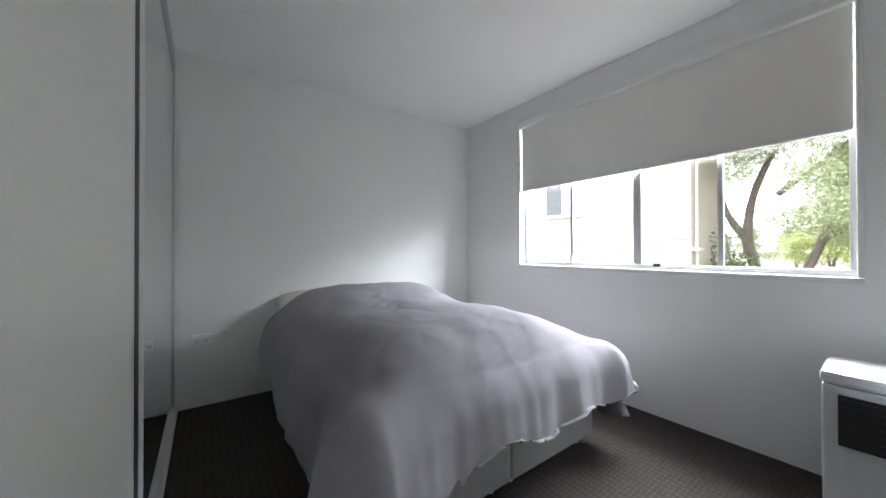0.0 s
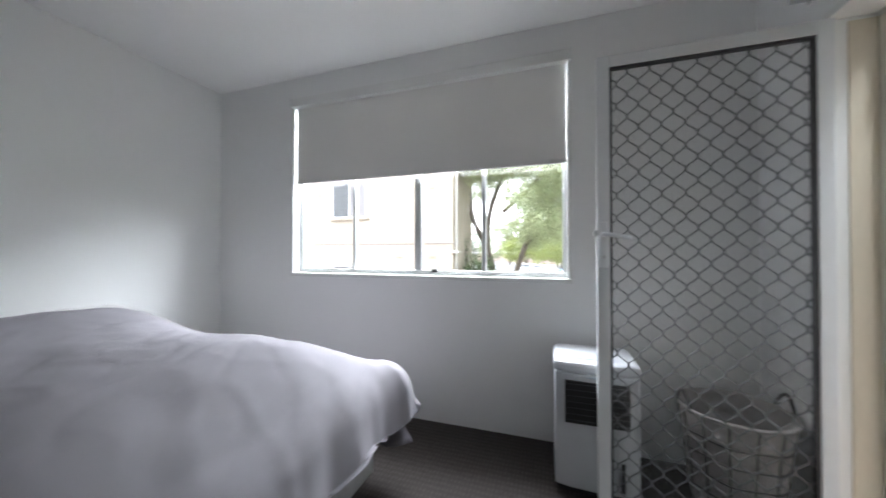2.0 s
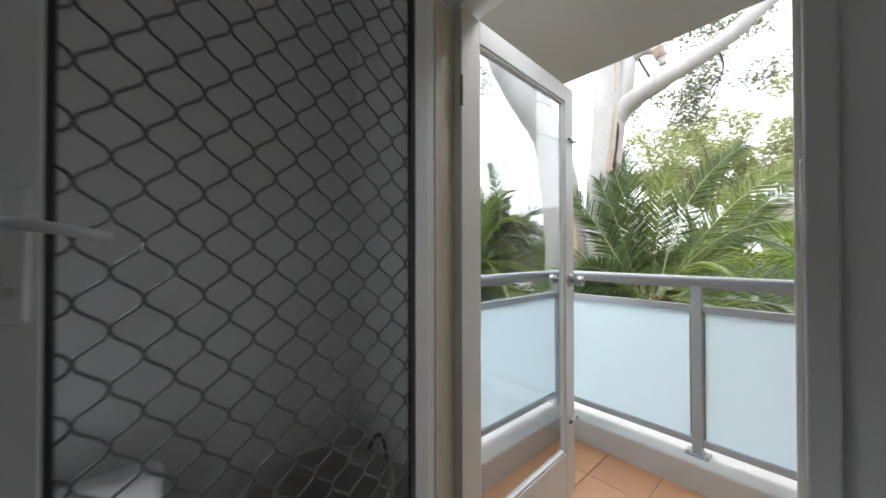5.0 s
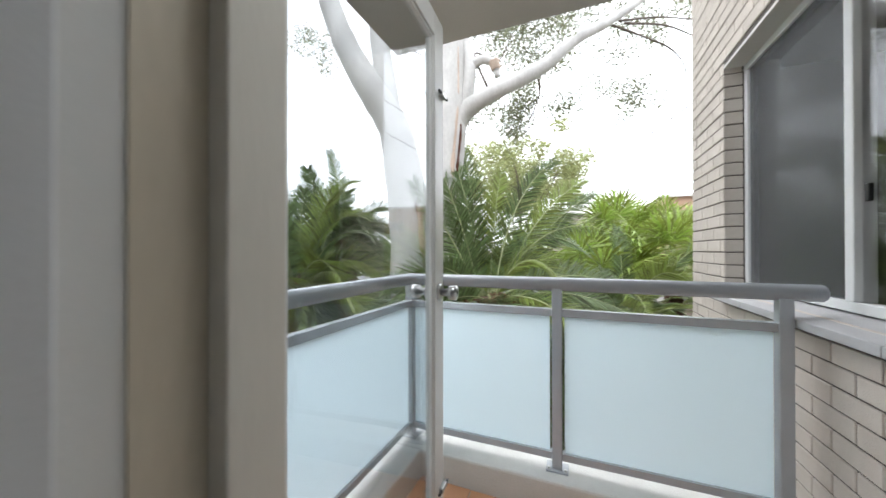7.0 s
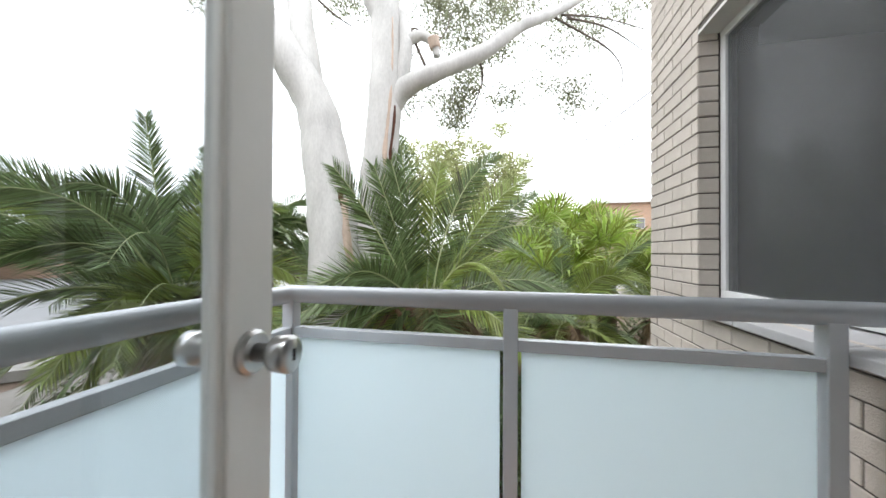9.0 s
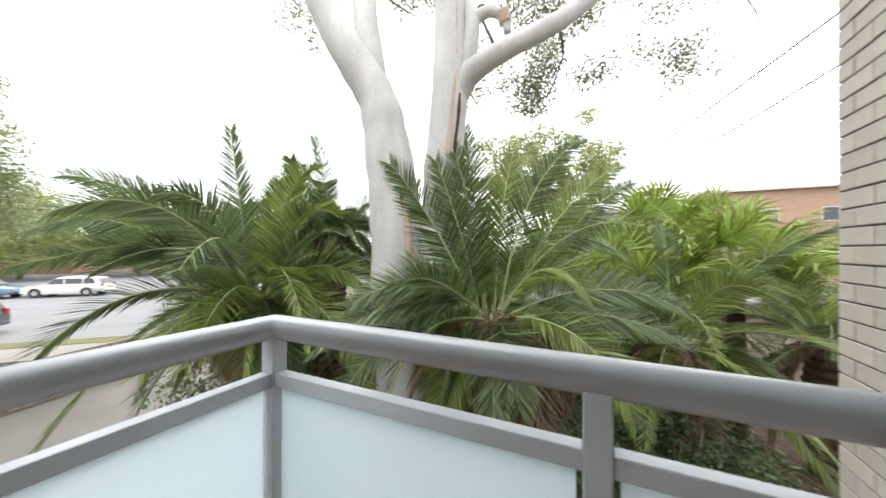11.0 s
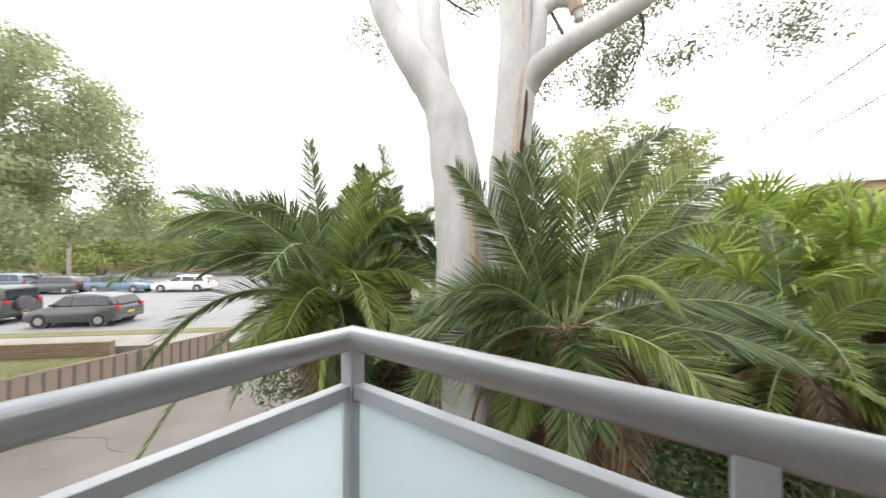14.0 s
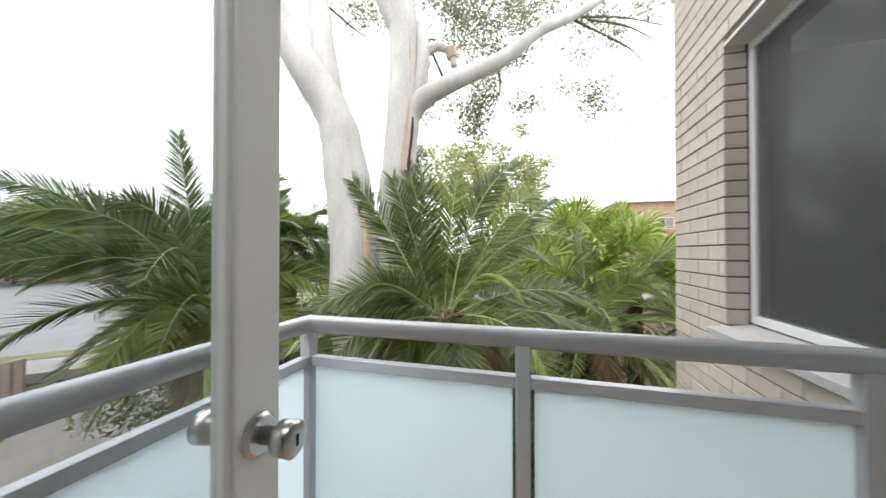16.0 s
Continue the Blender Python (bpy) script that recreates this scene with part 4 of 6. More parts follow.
for y0, y1, x in ((VY0 + 0.045, -2.505, 0.655), (-2.455, VY1 - 0.045, 0.665)):
    p = part("pane", Mesh().box(x, y0, VZ0 + 0.062, x + 0.004, y1, VZ1 - 0.05), GLASS, wv)
    p.visible_shadow = False
part("insect_screen", Mesh().box(0.674, VY0 + 0.045, VZ0 + 0.062, 0.675, -2.505, VZ1 - 0.05), INSECT_SCREEN, wv, "dark insect screen")
part("latch", Mesh().box(0.668, -2.42, 1.36, 0.684, -2.40, 1.43), BLACK, wv, "black window latch", bevel=0.003)
part("hook", Mesh().tube([(BWX, -2.02, 0.60), (BWX + 0.02, -2.02, 0.60), (BWX + 0.03, -2.02, 0.615)], 0.004, 6), BLACK, wing, "small black cable hook")
part("cable_clip", Mesh().box(BWX, -2.05, 0.592, BWX + 0.012, -1.99, 0.604), BLACK, wing)

# ---- ground and street ----
GZ, SZ = -2.35, -2.05
O = Vector((1.94, -1.96, 0))
U, N = Vector((0.7071, 0.7071, 0)), Vector((0.7071, -0.7071, 0))     # along the street, and towards it


def street(u, n, z=0.0):
    p = O + U * u + N * n
    return (p.x, p.y, z)


def slab(u0, u1, n0, n1, z0, z1):
    m = Mesh()
    m.v = [street(u, n, z) for z in (z0, z1) for n in (n0, n1) for u in (u0, u1)]
    m.f = [(0, 2, 3, 1), (4, 5, 7, 6), (0, 1, 5, 4), (2, 6, 7, 3), (0, 4, 6, 2), (1, 3, 7, 5)]
    return m


ground = Mesh()
nn = 90
for j in range(nn + 1):
    for i in range(nn + 1):
        x, y = (2 * i / nn - 1), (2 * j / nn - 1)
        x, y = 10 + 900 * x * abs(x) ** 1.5, -8 + 900 * y * abs(y) ** 1.5
        ground.v.append((x, y, GZ - 0.03 + 0.02 * noise.noise(Vector((x * 0.5, y * 0.5, 0)))))
for j in range(nn):
    for i in range(nn):
        a = j * (nn + 1) + i
        ground.f.append((a, a + 1, a + nn + 2, a + nn + 1))
setting("ground", ground, MULCH, "brown garden soil covered with leaf litter", "ground")
drive = Mesh().prism([(6.6, 4.0), (6.4, -2.2), (7.6, -4.6), (9.4, -7.5), (11, -12), (16.0, -14), (13.6, -5.3), (12.3, 0.5), (11.6, 4.0)], "z", GZ - 0.05, GZ + 0.02)
setting("driveway", drive, CONCRETE, "stained cracked concrete driveway below the balcony", "driveway")
cracks = Mesh()
rng = random.Random(5)
for k in range(9):
    x, y = rng.uniform(7.5, 11.5), rng.uniform(-4, 2.5)
    a = rng.uniform(0, math.tau)
    pts = []
    for s in range(9):
        pts.append((x, y, GZ + 0.021))
        a += rng.uniform(-0.6, 0.6)
        x, y = x + 0.28 * math.cos(a), y + 0.28 * math.sin(a)
    cracks.tube(pts, 0.007, 4)
setting("driveway_cracks", cracks, BLACK_LINING, "dark cracks in the concrete", "crack")
lawn = Mesh().prism([(12.4, 9.0), (12.42, 0.2), (13.75, -5.4), (17.2, -4.4), (26.5, 4.8), (30, 9)], "z", GZ - 0.05, GZ + 0.10)
setting("lawn", lawn, LAWN, "patchy dry green lawn behind the fence", "lawn")
setting("pavement", slab(-70, 70, 13.0, 15.6, SZ - 0.3, SZ - 0.02), PATH_MAT, "pale concrete footpath", "pavement")
setting("verge", slab(-70, 70, 14.75, 15.55, SZ - 0.2, SZ), LAWN, "strip of grass beside the street", "verge")
setting("road", slab(-90, 90, 15.75, 60, SZ - 0.4, SZ - 0.10), ASPHALT, "pale worn asphalt street", "road")
setting("kerb", slab(-90, 90, 15.6, 15.75, SZ - 0.4, SZ), PATH_MAT, "concrete street kerb", "kerb", 0.02)

for nm, u0, u1, n0, n1, h in (("garden_wall", 9.6, 40, 12.55, 12.8, 0.56),):
    low_wall = setting(nm, slab(u0, u1, n0 + 0.015, n1 - 0.015, GZ, GZ + h - 0.02), FENCE_DARK, "low brown brick garden wall in level courses", "wall")
    for k in range(6):
        part("course", slab(u0 - 0.01, u1 + 0.01, n0 + 0.006 * (k % 2), n1, GZ + k * h / 6 + 0.008, GZ + (k + 1) * h / 6 - 0.008), GARDEN_BRICK, low_wall, bevel=0.006)
edge = Mesh()
edge.prism([(12.55, 9.0), (12.56, 0.2), (13.85, -5.3), (13.97, -5.27), (12.72, 0.22), (12.71, 9.0)], "z", GZ, GZ + 0.55)
setting("garden_edging", edge, GARDEN_BRICK, "low brown brick wall edging the lawn", "wall", 0.01)

rng = random.Random(17)
gv, gf = [], []
for _ in range(16000):
    x, y = rng.uniform(12.8, 25), rng.uniform(-4.9, 6.0)
    if x < 12.9 + max(0.0, -y * 0.24) or y < x - 21.3:
        continue
    if noise.noise(Vector((x * 0.9, y * 0.9, 4))) + rng.uniform(-0.3, 0.3) < -0.1:
        continue
    a, ll = rng.uniform(0, math.tau), rng.uniform(0.03, 0.09)
    q, s = Vector((x, y, GZ + 0.10)), Vector((math.cos(a), math.sin(a), 0)) * 0.009
    e = q + Vector((rng.uniform(-0.04, 0.04), rng.uniform(-0.04, 0.04), ll))
    n = len(gv)
    gv += [tuple(q - s), tuple(q + s), tuple(e)]
    gf.append((n, n + 1, n + 2))
tagged(part("grass", soup("grass", gv, gf, LIGHT_LEAF), LIGHT_LEAF, None, "short tufts of yellow-green grass on the lawn"), category="grass", kind="stuff")

# ---- sheet steel fence ----
fence = empty("fence", (12.15, 0.6, GZ), "low beige ribbed sheet-steel fence along the driveway", "fence")
fdir, ln = Vector((1.42, -5.6, 0)).normalized(), 2.38
for k in range(-2, 3):
    a, b = fdir * (k * ln), fdir * ((k + 1) * ln)
    side = Vector((-fdir.y, fdir.x, 0))

    def strip(s0, s1, off, thick, z0, z1):
        m = Mesh()
        c = [a + fdir * s0, a + fdir * s1]
        m.v = [tuple(c[i] + side * (off + t * thick) + Vector((0, 0, z))) for z in (z0, z1) for t in (0, 1) for i in (0, 1)]
        m.f = [(0, 2, 3, 1), (4, 5, 7, 6), (0, 1, 5, 4), (2, 6, 7, 3), (0, 4, 6, 2), (1, 3, 7, 5)]
        return m
    part("post", strip(-0.03, 0.03, -0.03, 0.06, 0, 1.10), FENCE_DARK, fence, "dark steel post", bevel=0.004)
    part("rail", strip(0.03, ln - 0.03, -0.022, 0.044, 1.02, 1.065), FENCE, fence, bevel=0.003)
    part("rail", strip(0.03, ln - 0.03, -0.022, 0.044, 0.03, 0.075), FENCE_DARK, fence, bevel=0.003)
    for q in range(10):
        s = 0.04 + q * (ln - 0.08) / 10
        part("panel", strip(s + 0.01, s + 0.19, -0.006, 0.012, 0.07, 1.025), FENCE, fence)
        part("rib", strip(s + 0.19, s + 0.24, -0.022, 0.012, 0.07, 1.025), FENCE_DARK, fence)


# ---- cars ----
def car(u, n, paint, label, length=4.2, height=1.48, suv=False, face=1, width=1.75, wheels=True):
    """A parked car: its x runs along its length, nose at +x."""
    c = empty("car", street(u, n, SZ - 0.10), label, "car", "cars parked in the street", turn=45 if face > 0 else 225)
    L, H, W = length / 2, height, width / 2
    belt = 0.62 * H
    low = [(-L, 0.38), (-L + 0.02, 0.30), (-0.80 * L, 0.24), (0.80 * L, 0.22), (L - 0.02, 0.30), (L, 0.45), (L - 0.08, 0.62 * belt + 0.12), (0.52 * L, belt - 0.02), (0.40 * L, belt), (-L + 0.10, belt + 0.02), (-L + 0.02, belt - 0.12)]
    body = Mesh().prism(low, "y", -W, W)
    part("body", body, paint, c, bevel=0.12, smooth=True)
    tail = -L + (0.12 if suv else 0.22)
    cab = [(0.50 * L, belt - 0.02), (0.16 * L, H - 0.06), (0.02 * L, H)] + ([(tail + 0.32, H - 0.01), (tail + 0.06, H - 0.10)] if suv else [(-0.50 * L, H - 0.03), (-0.83 * L, H - 0.14)]) + [(-L + 0.06, belt)]
    m = Mesh()
    k = len(cab)
    for s in (-1, 1):
        for x, z in cab:
            t = (z - belt) / (H - belt)
            m.v.append((x, s * (W - 0.03 - 0.17 * max(t, 0)), z))
    m.f = [tuple(range(k)), tuple(reversed(range(k, 2 * k)))] + [(i, (i + 1) % k, k + (i + 1) % k, k + i) for i in range(k)]
    part("cabin", m, paint, c, bevel=0.10, smooth=True)
    zb, zt = belt + 0.05, H - 0.13
    for s in (-1, 1):
        for x0, x1, x2, x3 in ((0.40 * L, -0.02 * L, -0.02 * L, 0.17 * L), (-0.07 * L, -0.50 * L, -0.48 * L, -0.07 * L), (-0.55 * L, -0.84 * L, -0.76 * L, -0.53 * L)):
            w = Mesh()
            yb, yt = s * (W - 0.045), s * (W - 0.145)
            q = s * 0.012
            w.v = [(x0, yb + q, zb), (x1, yb + q, zb), (x2, yt + q, zt), (x3, yt + q, zt), (x0, yb - q, zb), (x1, yb - q, zb), (x2, yt - q, zt), (x3, yt - q, zt)]
            w.f = [(0, 1, 2, 3), (7, 6, 5, 4), (0, 4, 5, 1), (1, 5, 6, 2), (2, 6, 7, 3), (3, 7, 4, 0)]
            part("side_window", w, CAR_GLASS, c, "dark side glass")
        part("mirror", Mesh().box(0.33 * L, s * W - 0.02 + (0 if s > 0 else -0.14), belt + 0.02, 0.37 * L, s * W + 0.02 + (0.14 if s > 0 else 0), belt + 0.14), paint, c, bevel=0.02)
    rear = Mesh().box(-L + 0.02, -W + 0.25, belt + 0.06, -L + 0.10, W - 0.25, H - 0.16)
    if not suv:
        rear = Mesh().prism([(-L + 0.03, belt + 0.06), (-L + 0.10, belt + 0.06), (-0.83 * L + 0.05, H - 0.18), (-0.83 * L - 0.03, H - 0.18)], "y", -W + 0.25, W - 0.25)
    part("rear_window", rear, CAR_GLASS, c, "dark rear glass", bevel=0.01)
    ws = Mesh()
    ws.v = [(0.485 * L + 0.015, -W + 0.14, belt + 0.04), (0.485 * L + 0.015, W - 0.14, belt + 0.04), (0.19 * L + 0.015, W - 0.24, H - 0.10), (0.19 * L + 0.015, -W + 0.24, H - 0.10),
            (0.44 * L, -W + 0.14, belt), (0.44 * L, W - 0.14, belt), (0.15 * L, W - 0.24, H - 0.12), (0.15 * L, -W + 0.24, H - 0.12)]
    ws.f = [(0, 1, 2, 3), (7, 6, 5, 4), (0, 4, 5, 1), (1, 5, 6, 2), (2, 6, 7, 3), (3, 7, 4, 0)]
    part("windscreen", ws, CAR_GLASS, c, "dark windscreen")
    r = 0.35 if suv else 0.31
    for x in (-0.62 * L, 0.64 * L):
        for s in (-1, 1):
            w = part("wheel", Mesh().tube([(x, s * (W - 0.2), r), (x, s * (W + 0.012), r)], r + 0.04, 24), BLACK_LINING, c, "dark wheel arch")
            part("tyre", Mesh().tube([(x, s * (W - 0.19), r), (x, s * (W - 0.02), r), (x, s * (W + 0.02), r)], [r, r, r - 0.03], 24), RUBBER, w, "black tyre")
            part("rim", Mesh().tube([(x, s * (W - 0.02), r), (x, s * (W + 0.026), r)], [r * 0.6, r * 0.55], 12), CHROME, w, "silver wheel rim")
    for s in (-1, 1):
        part("tail_light", Mesh().box(-L - 0.012, s * (W - 0.16) - 0.10, belt - 0.16, -L + 0.1, s * (W - 0.16) + 0.10, belt + 0.02), RED_LAMP, c, "red tail light", bevel=0.02)
        part("headlight", Mesh().box(L - 0.20, s * (W - 0.2) - 0.14, 0.60, L - 0.02, s * (W - 0.2) + 0.14, 0.72), CHROME, c, "clear headlight", bevel=0.02)
    part("number_plate", Mesh().box(-L - 0.016, -0.19, 0.52, -L + 0.02, 0.19, 0.63), YELLOW, c, "yellow number plate")
    part("bumper", Mesh().box(-L - 0.03, -W + 0.06, 0.30, -L + 0.1, W - 0.06, 0.46), BLACK if suv else paint, c, bevel=0.03)
    if suv:
        sp = part("spare_wheel", Mesh().tube([(-L - 0.22, 0.1, 0.92), (-L - 0.2, 0.1, 0.92), (-L - 0.01, 0.1, 0.92)], [0.30, 0.34, 0.34], 24), BLACK_LINING, c, "covered spare wheel")
        for s in (-1, 1):
            part("roof_rail", Mesh().tube([(-0.6 * L, s * (W - 0.25), H + 0.03), (0.0, s * (W - 0.25), H + 0.03)], 0.02, 8), BLACK, c)


car(14.4, 17.7, CAR_DARK, "dark grey hatchback parked at the kerb", 3.65, 1.50, face=1)
car(19.95, 18.7, CAR_GREEN, "grey-green four-wheel drive with a spare wheel on its tail", 4.15, 1.78, True, face=1, width=1.8)
car(31.6, 31.6, CAR_BLUE, "pale blue four-wheel drive parked across the street", 4.4, 1.65)
car(27.4, 31.0, CAR_DARK, "dark sedan parked across the street", 4.4, 1.45)
car(22.7, 31.2, CAR_BLUE, "pale blue car parked across the street", 4.4, 1.45, face=-1)
car(18.0, 31.4, CAR_WHITE, "white car parked across the street", 4.4, 1.42)
car(36.6, 32.0, CAR_WHITE, "white car parked across the street", 4.4, 1.42, face=-1)
car(42.0, 33.0, CAR_SILVER, "silver car parked across the street", 4.5, 1.45)
car(6.0, 33.0, CAR_WHITE, "white car parked across the street", 4.4, 1.45)
car(-22.0, 30.0, CAR_SILVER, "silver car parked across the street", 4.4, 1.45)
car(36.0, 21.0, CAR_SILVER, "silver car parked in the street", 4.4, 1.45)
car(29.0, 20.0, CAR_DARK, "dark car parked in the street", 4.4, 1.45)

# ---- power pole and wires ----
px, py, _ = street(29.0, 34.0)
pole = empty("power_pole", (px, py, SZ - 0.1), "weathered timber power pole with a cross-arm", "pole")
part("shaft", Mesh().tube([(0, 0, 0), (0, 0, 7.4)], [0.16, 0.11], 12), TIMBER_POLE, pole)
part("cross_arm", Mesh().box(-1.1, -0.06, 6.75, 1.1, 0.06, 6.87), TIMBER_POLE, pole)
part("street_light_arm", Mesh().tube([(0, 0, 5.6), (1.2, 1.2, 5.9), (1.9, 1.9, 5.9)], 0.04, 8), ALU, pole, "grey lamp arm")
part("lamp_head", Mesh().box(1.7, 1.7, 5.82, 2.4, 2.1, 5.93), ALU, pole, "grey street lamp head", bevel=0.03)
for dx in (-0.95, -0.4, 0.4, 0.95):
    part("insulator", Mesh().tube([(dx, 0, 6.87), (dx, 0, 7.0)], [0.05, 0.03], 8), SOFFIT, pole)


def cable(a, b, sag, r=0.012):
    pts = [tuple(Vector(a).lerp(Vector(b), t / 16) - Vector((0, 0, sag * 4 * (t / 16) * (1 - t / 16)))) for t in range(17)]
    tagged(part("cable", Mesh().tube(pts, r, 5), BLACK, None, "thin dark overhead cable"), category="cable", group="overhead cables")


for k, dz in enumerate((4.95, 4.6, 4.2)):
    cable((px, py, dz), street(75, 36 + k, dz - 0.4), 0.7, 0.03)
cable((px, py, 4.6), street(-30, 40, 4.9), 0.8, 0.02)
far_pole = empty("power_pole", (-7.2, -14.8, GZ), "tall weathered timber power pole carrying two cables", "pole")
part("shaft", Mesh().tube([(0, 0, 0), (0, 0, 12.9)], [0.17, 0.11], 12), TIMBER_POLE, far_pole)
cable((-7.2, -14.8, 10.2), (2.2, -45.7, 8.9), 0.1, 0.035)
cable((-7.2, -14.8, 8.4), (-2.0, -36.9, 7.85), 0.1, 0.03)


# ---- buildings round about ----
def house(name, at, turn, w, d, h, brick, roof, label, windows=(), roof_h=1.4, flat=False):
    """A house: its x runs along its front, which looks towards -y."""
    hs = empty(name, at, label, "building", turn=turn)
    part("wall", Mesh().box(-w / 2, 0, 0, w / 2, d, h), brick, hs)
    e = 0.45
    if flat:
        part("roof", Mesh().box(-w / 2 - e, -e, h, w / 2 + e, d + e, h + 0.22), roof, hs)
    else:
        m = Mesh()
        m.v = [(-w / 2 - e, -e, h), (w / 2 + e, -e, h), (w / 2 + e, d + e, h), (-w / 2 - e, d + e, h), (-w / 2 + d / 2.2, d / 2, h + roof_h), (w / 2 - d / 2.2, d / 2, h + roof_h)]
        m.f = [(0, 1, 5, 4), (1, 2, 5), (2, 3, 4, 5), (3, 0, 4), (3, 2, 1, 0)]
        part("roof", m, roof, hs)
    part("gutter", Mesh().box(-w / 2 - e - 0.06, -e - 0.1, h - 0.08, w / 2 + e + 0.06, -e, h + 0.06), SOFFIT, hs)
    for x, z, ww, wh in windows:
        wi = part("window", Mesh().box(x - ww / 2, -0.03, z, x + ww / 2, 0.02, z + wh), ALU_WHITE, hs, "white framed window")
        part("pane", Mesh().box(x - ww / 2 + 0.06, -0.045, z + 0.06, x - 0.03, -0.028, z + wh - 0.06), CAR_GLASS, wi, "dark pane")
        part("pane", Mesh().box(x + 0.03, -0.045, z + 0.06, x + ww / 2 - 0.06, -0.028, z + wh - 0.06), CURTAIN_PANE, wi, "pane with pale curtain behind")
        part("sill", Mesh().box(x - ww / 2 - 0.08, -0.10, z - 0.10, x + ww / 2 + 0.08, 0, z - 0.01), brick, wi)
    return hs


# the cream brick neighbour seen through the bedroom window; its front looks at the bedroom
nb = house("apartment_building", (12.85, 11.6, GZ), -90, 15.3, 3.2, 9.0, FAR_BRICK, SOFFIT, "cream brick apartment block next door with sliding windows",
           [(2.95, 4.97, 1.75, 1.65), (2.95, 1.2, 1.75, 1.70), (-0.6, 4.97, 1.5, 1.65), (-0.6, 1.2, 1.5, 1.7), (2.95, 7.4, 1.75, 1.3), (-4.5, 4.97, 1.5, 1.65), (-4.5, 1.2, 1.5, 1.7)], flat=True)
part("string_course", Mesh().box(-7.65, -0.012, 3.79, 7.65, 0.0, 3.83), FENCE_DARK, nb, "dark joint line")
for x, z in ((6.8, 3.22), (5.35, 3.22), (6.8, 5.98), (5.35, 5.98), (1.4, 3.22), (1.4, 5.98)):
    part("air_vent", Mesh().box(x - 0.12, -0.01, z, x + 0.12, 0.0, z + 0.085), ROOF_TILE, nb, "brown air brick")
part("down_pipe", Mesh().tube([(7.71, 0.3, 0), (7.71, 0.3, 9)], 0.045, 10), SOFFIT, nb, "white down pipe")
bal = part("sill_ledge", Mesh().box(7.55, -0.06, 3.45, 7.9, 0.3, 3.53), SOFFIT, nb)
house("brick_house", (-13.5, -45, GZ), 180, 12, 8, 9.6, RED_BRICK, SOFFIT, "orange brick flats with a flat roof behind the palms", [(-5, 6.4, 1.8, 1.3), (-1, 6.4, 1.8, 1.3), (4, 6.4, 2.2, 1.3)], 0.9, True)
house("brick_house", (-0.5, -52, GZ), 180, 13, 8, 8.8, FAR_BRICK, SOFFIT, "cream house with a low pale roof behind the palms", [(-3, 6.2, 1.6, 1.2), (2, 6.2, 1.6, 1.2)], 1.4)
house("brick_house", street(12, 66, GZ), 225 - 180, 22, 9, 5.6, RED_BRICK, ROOF_TILE, "long orange brick building beyond the street", [(-7, 3.4, 2, 1.3), (-2, 3.4, 2, 1.3), (3, 3.4, 2, 1.3), (8, 3.4, 2, 1.3)], 1.5)
house("brick_house", street(48, 74, GZ), 225 - 180, 22, 9, 5.0, RED_BRICK, ROOF_TILE, "brick house half hidden by street trees", [(-7, 3.0, 2, 1.3), (2, 3.0, 2, 1.3)], 1.5)


# ---- trees ----
def leaf_cloud(rng, centres, per, spread, size, droop=0.0, flat=0.7, narrow=0.4):
    """Small leaves scattered round twig ends."""
    verts, faces = [], []
    for c in centres:
        for _ in range(per):
            o = Vector((rng.gauss(0, 1), rng.gauss(0, 1), rng.gauss(0, 1))).normalized() * rng.random() ** 0.45 * spread
            o.z *= flat
            p = Vector(c) + o
            d = Vector((rng.gauss(0, 1), rng.gauss(0, 1), rng.gauss(0, 0.7) - droop)).normalized()
            s = d.cross(Vector((rng.gauss(0, 1), rng.gauss(0, 1), rng.gauss(0, 1)))).normalized()
            ll = size * rng.uniform(0.6, 1.3)
            n = len(verts)
            verts += [tuple(p), tuple(p + d * ll * 0.45 + s * ll * narrow * 0.5), tuple(p + d * ll), tuple(p + d * ll * 0.45 - s * ll * narrow * 0.5)]
            faces.append((n, n + 1, n + 2, n + 3))
    return verts, faces


def limb(points, r0, r1, sides=12, wobble=0.0, rng=None, steps=5):
    """A smooth tapered limb through a few points."""
    pts = [Vector(p) for p in points]
    out = []
    for i in range(len(pts) - 1):
        p0, p1, p2, p3 = pts[max(i - 1, 0)], pts[i], pts[i + 1], pts[min(i + 2, len(pts) - 1)]
        for k in range(steps):
            t = k / steps
            out.append(0.5 * ((2 * p1) + (p2 - p0) * t + (2 * p0 - 5 * p1 + 4 * p2 - p3) * t * t + (3 * p1 - p0 - 3 * p2 + p3) * t ** 3))
    out.append(pts[-1])
    n = len(out) - 1
    radii = [(r0 + (r1 - r0) * i / n) * (1 + wobble * noise.noise(Vector((i * 0.7, r0 * 30, 0)))) for i in range(n + 1)]
    return out, radii


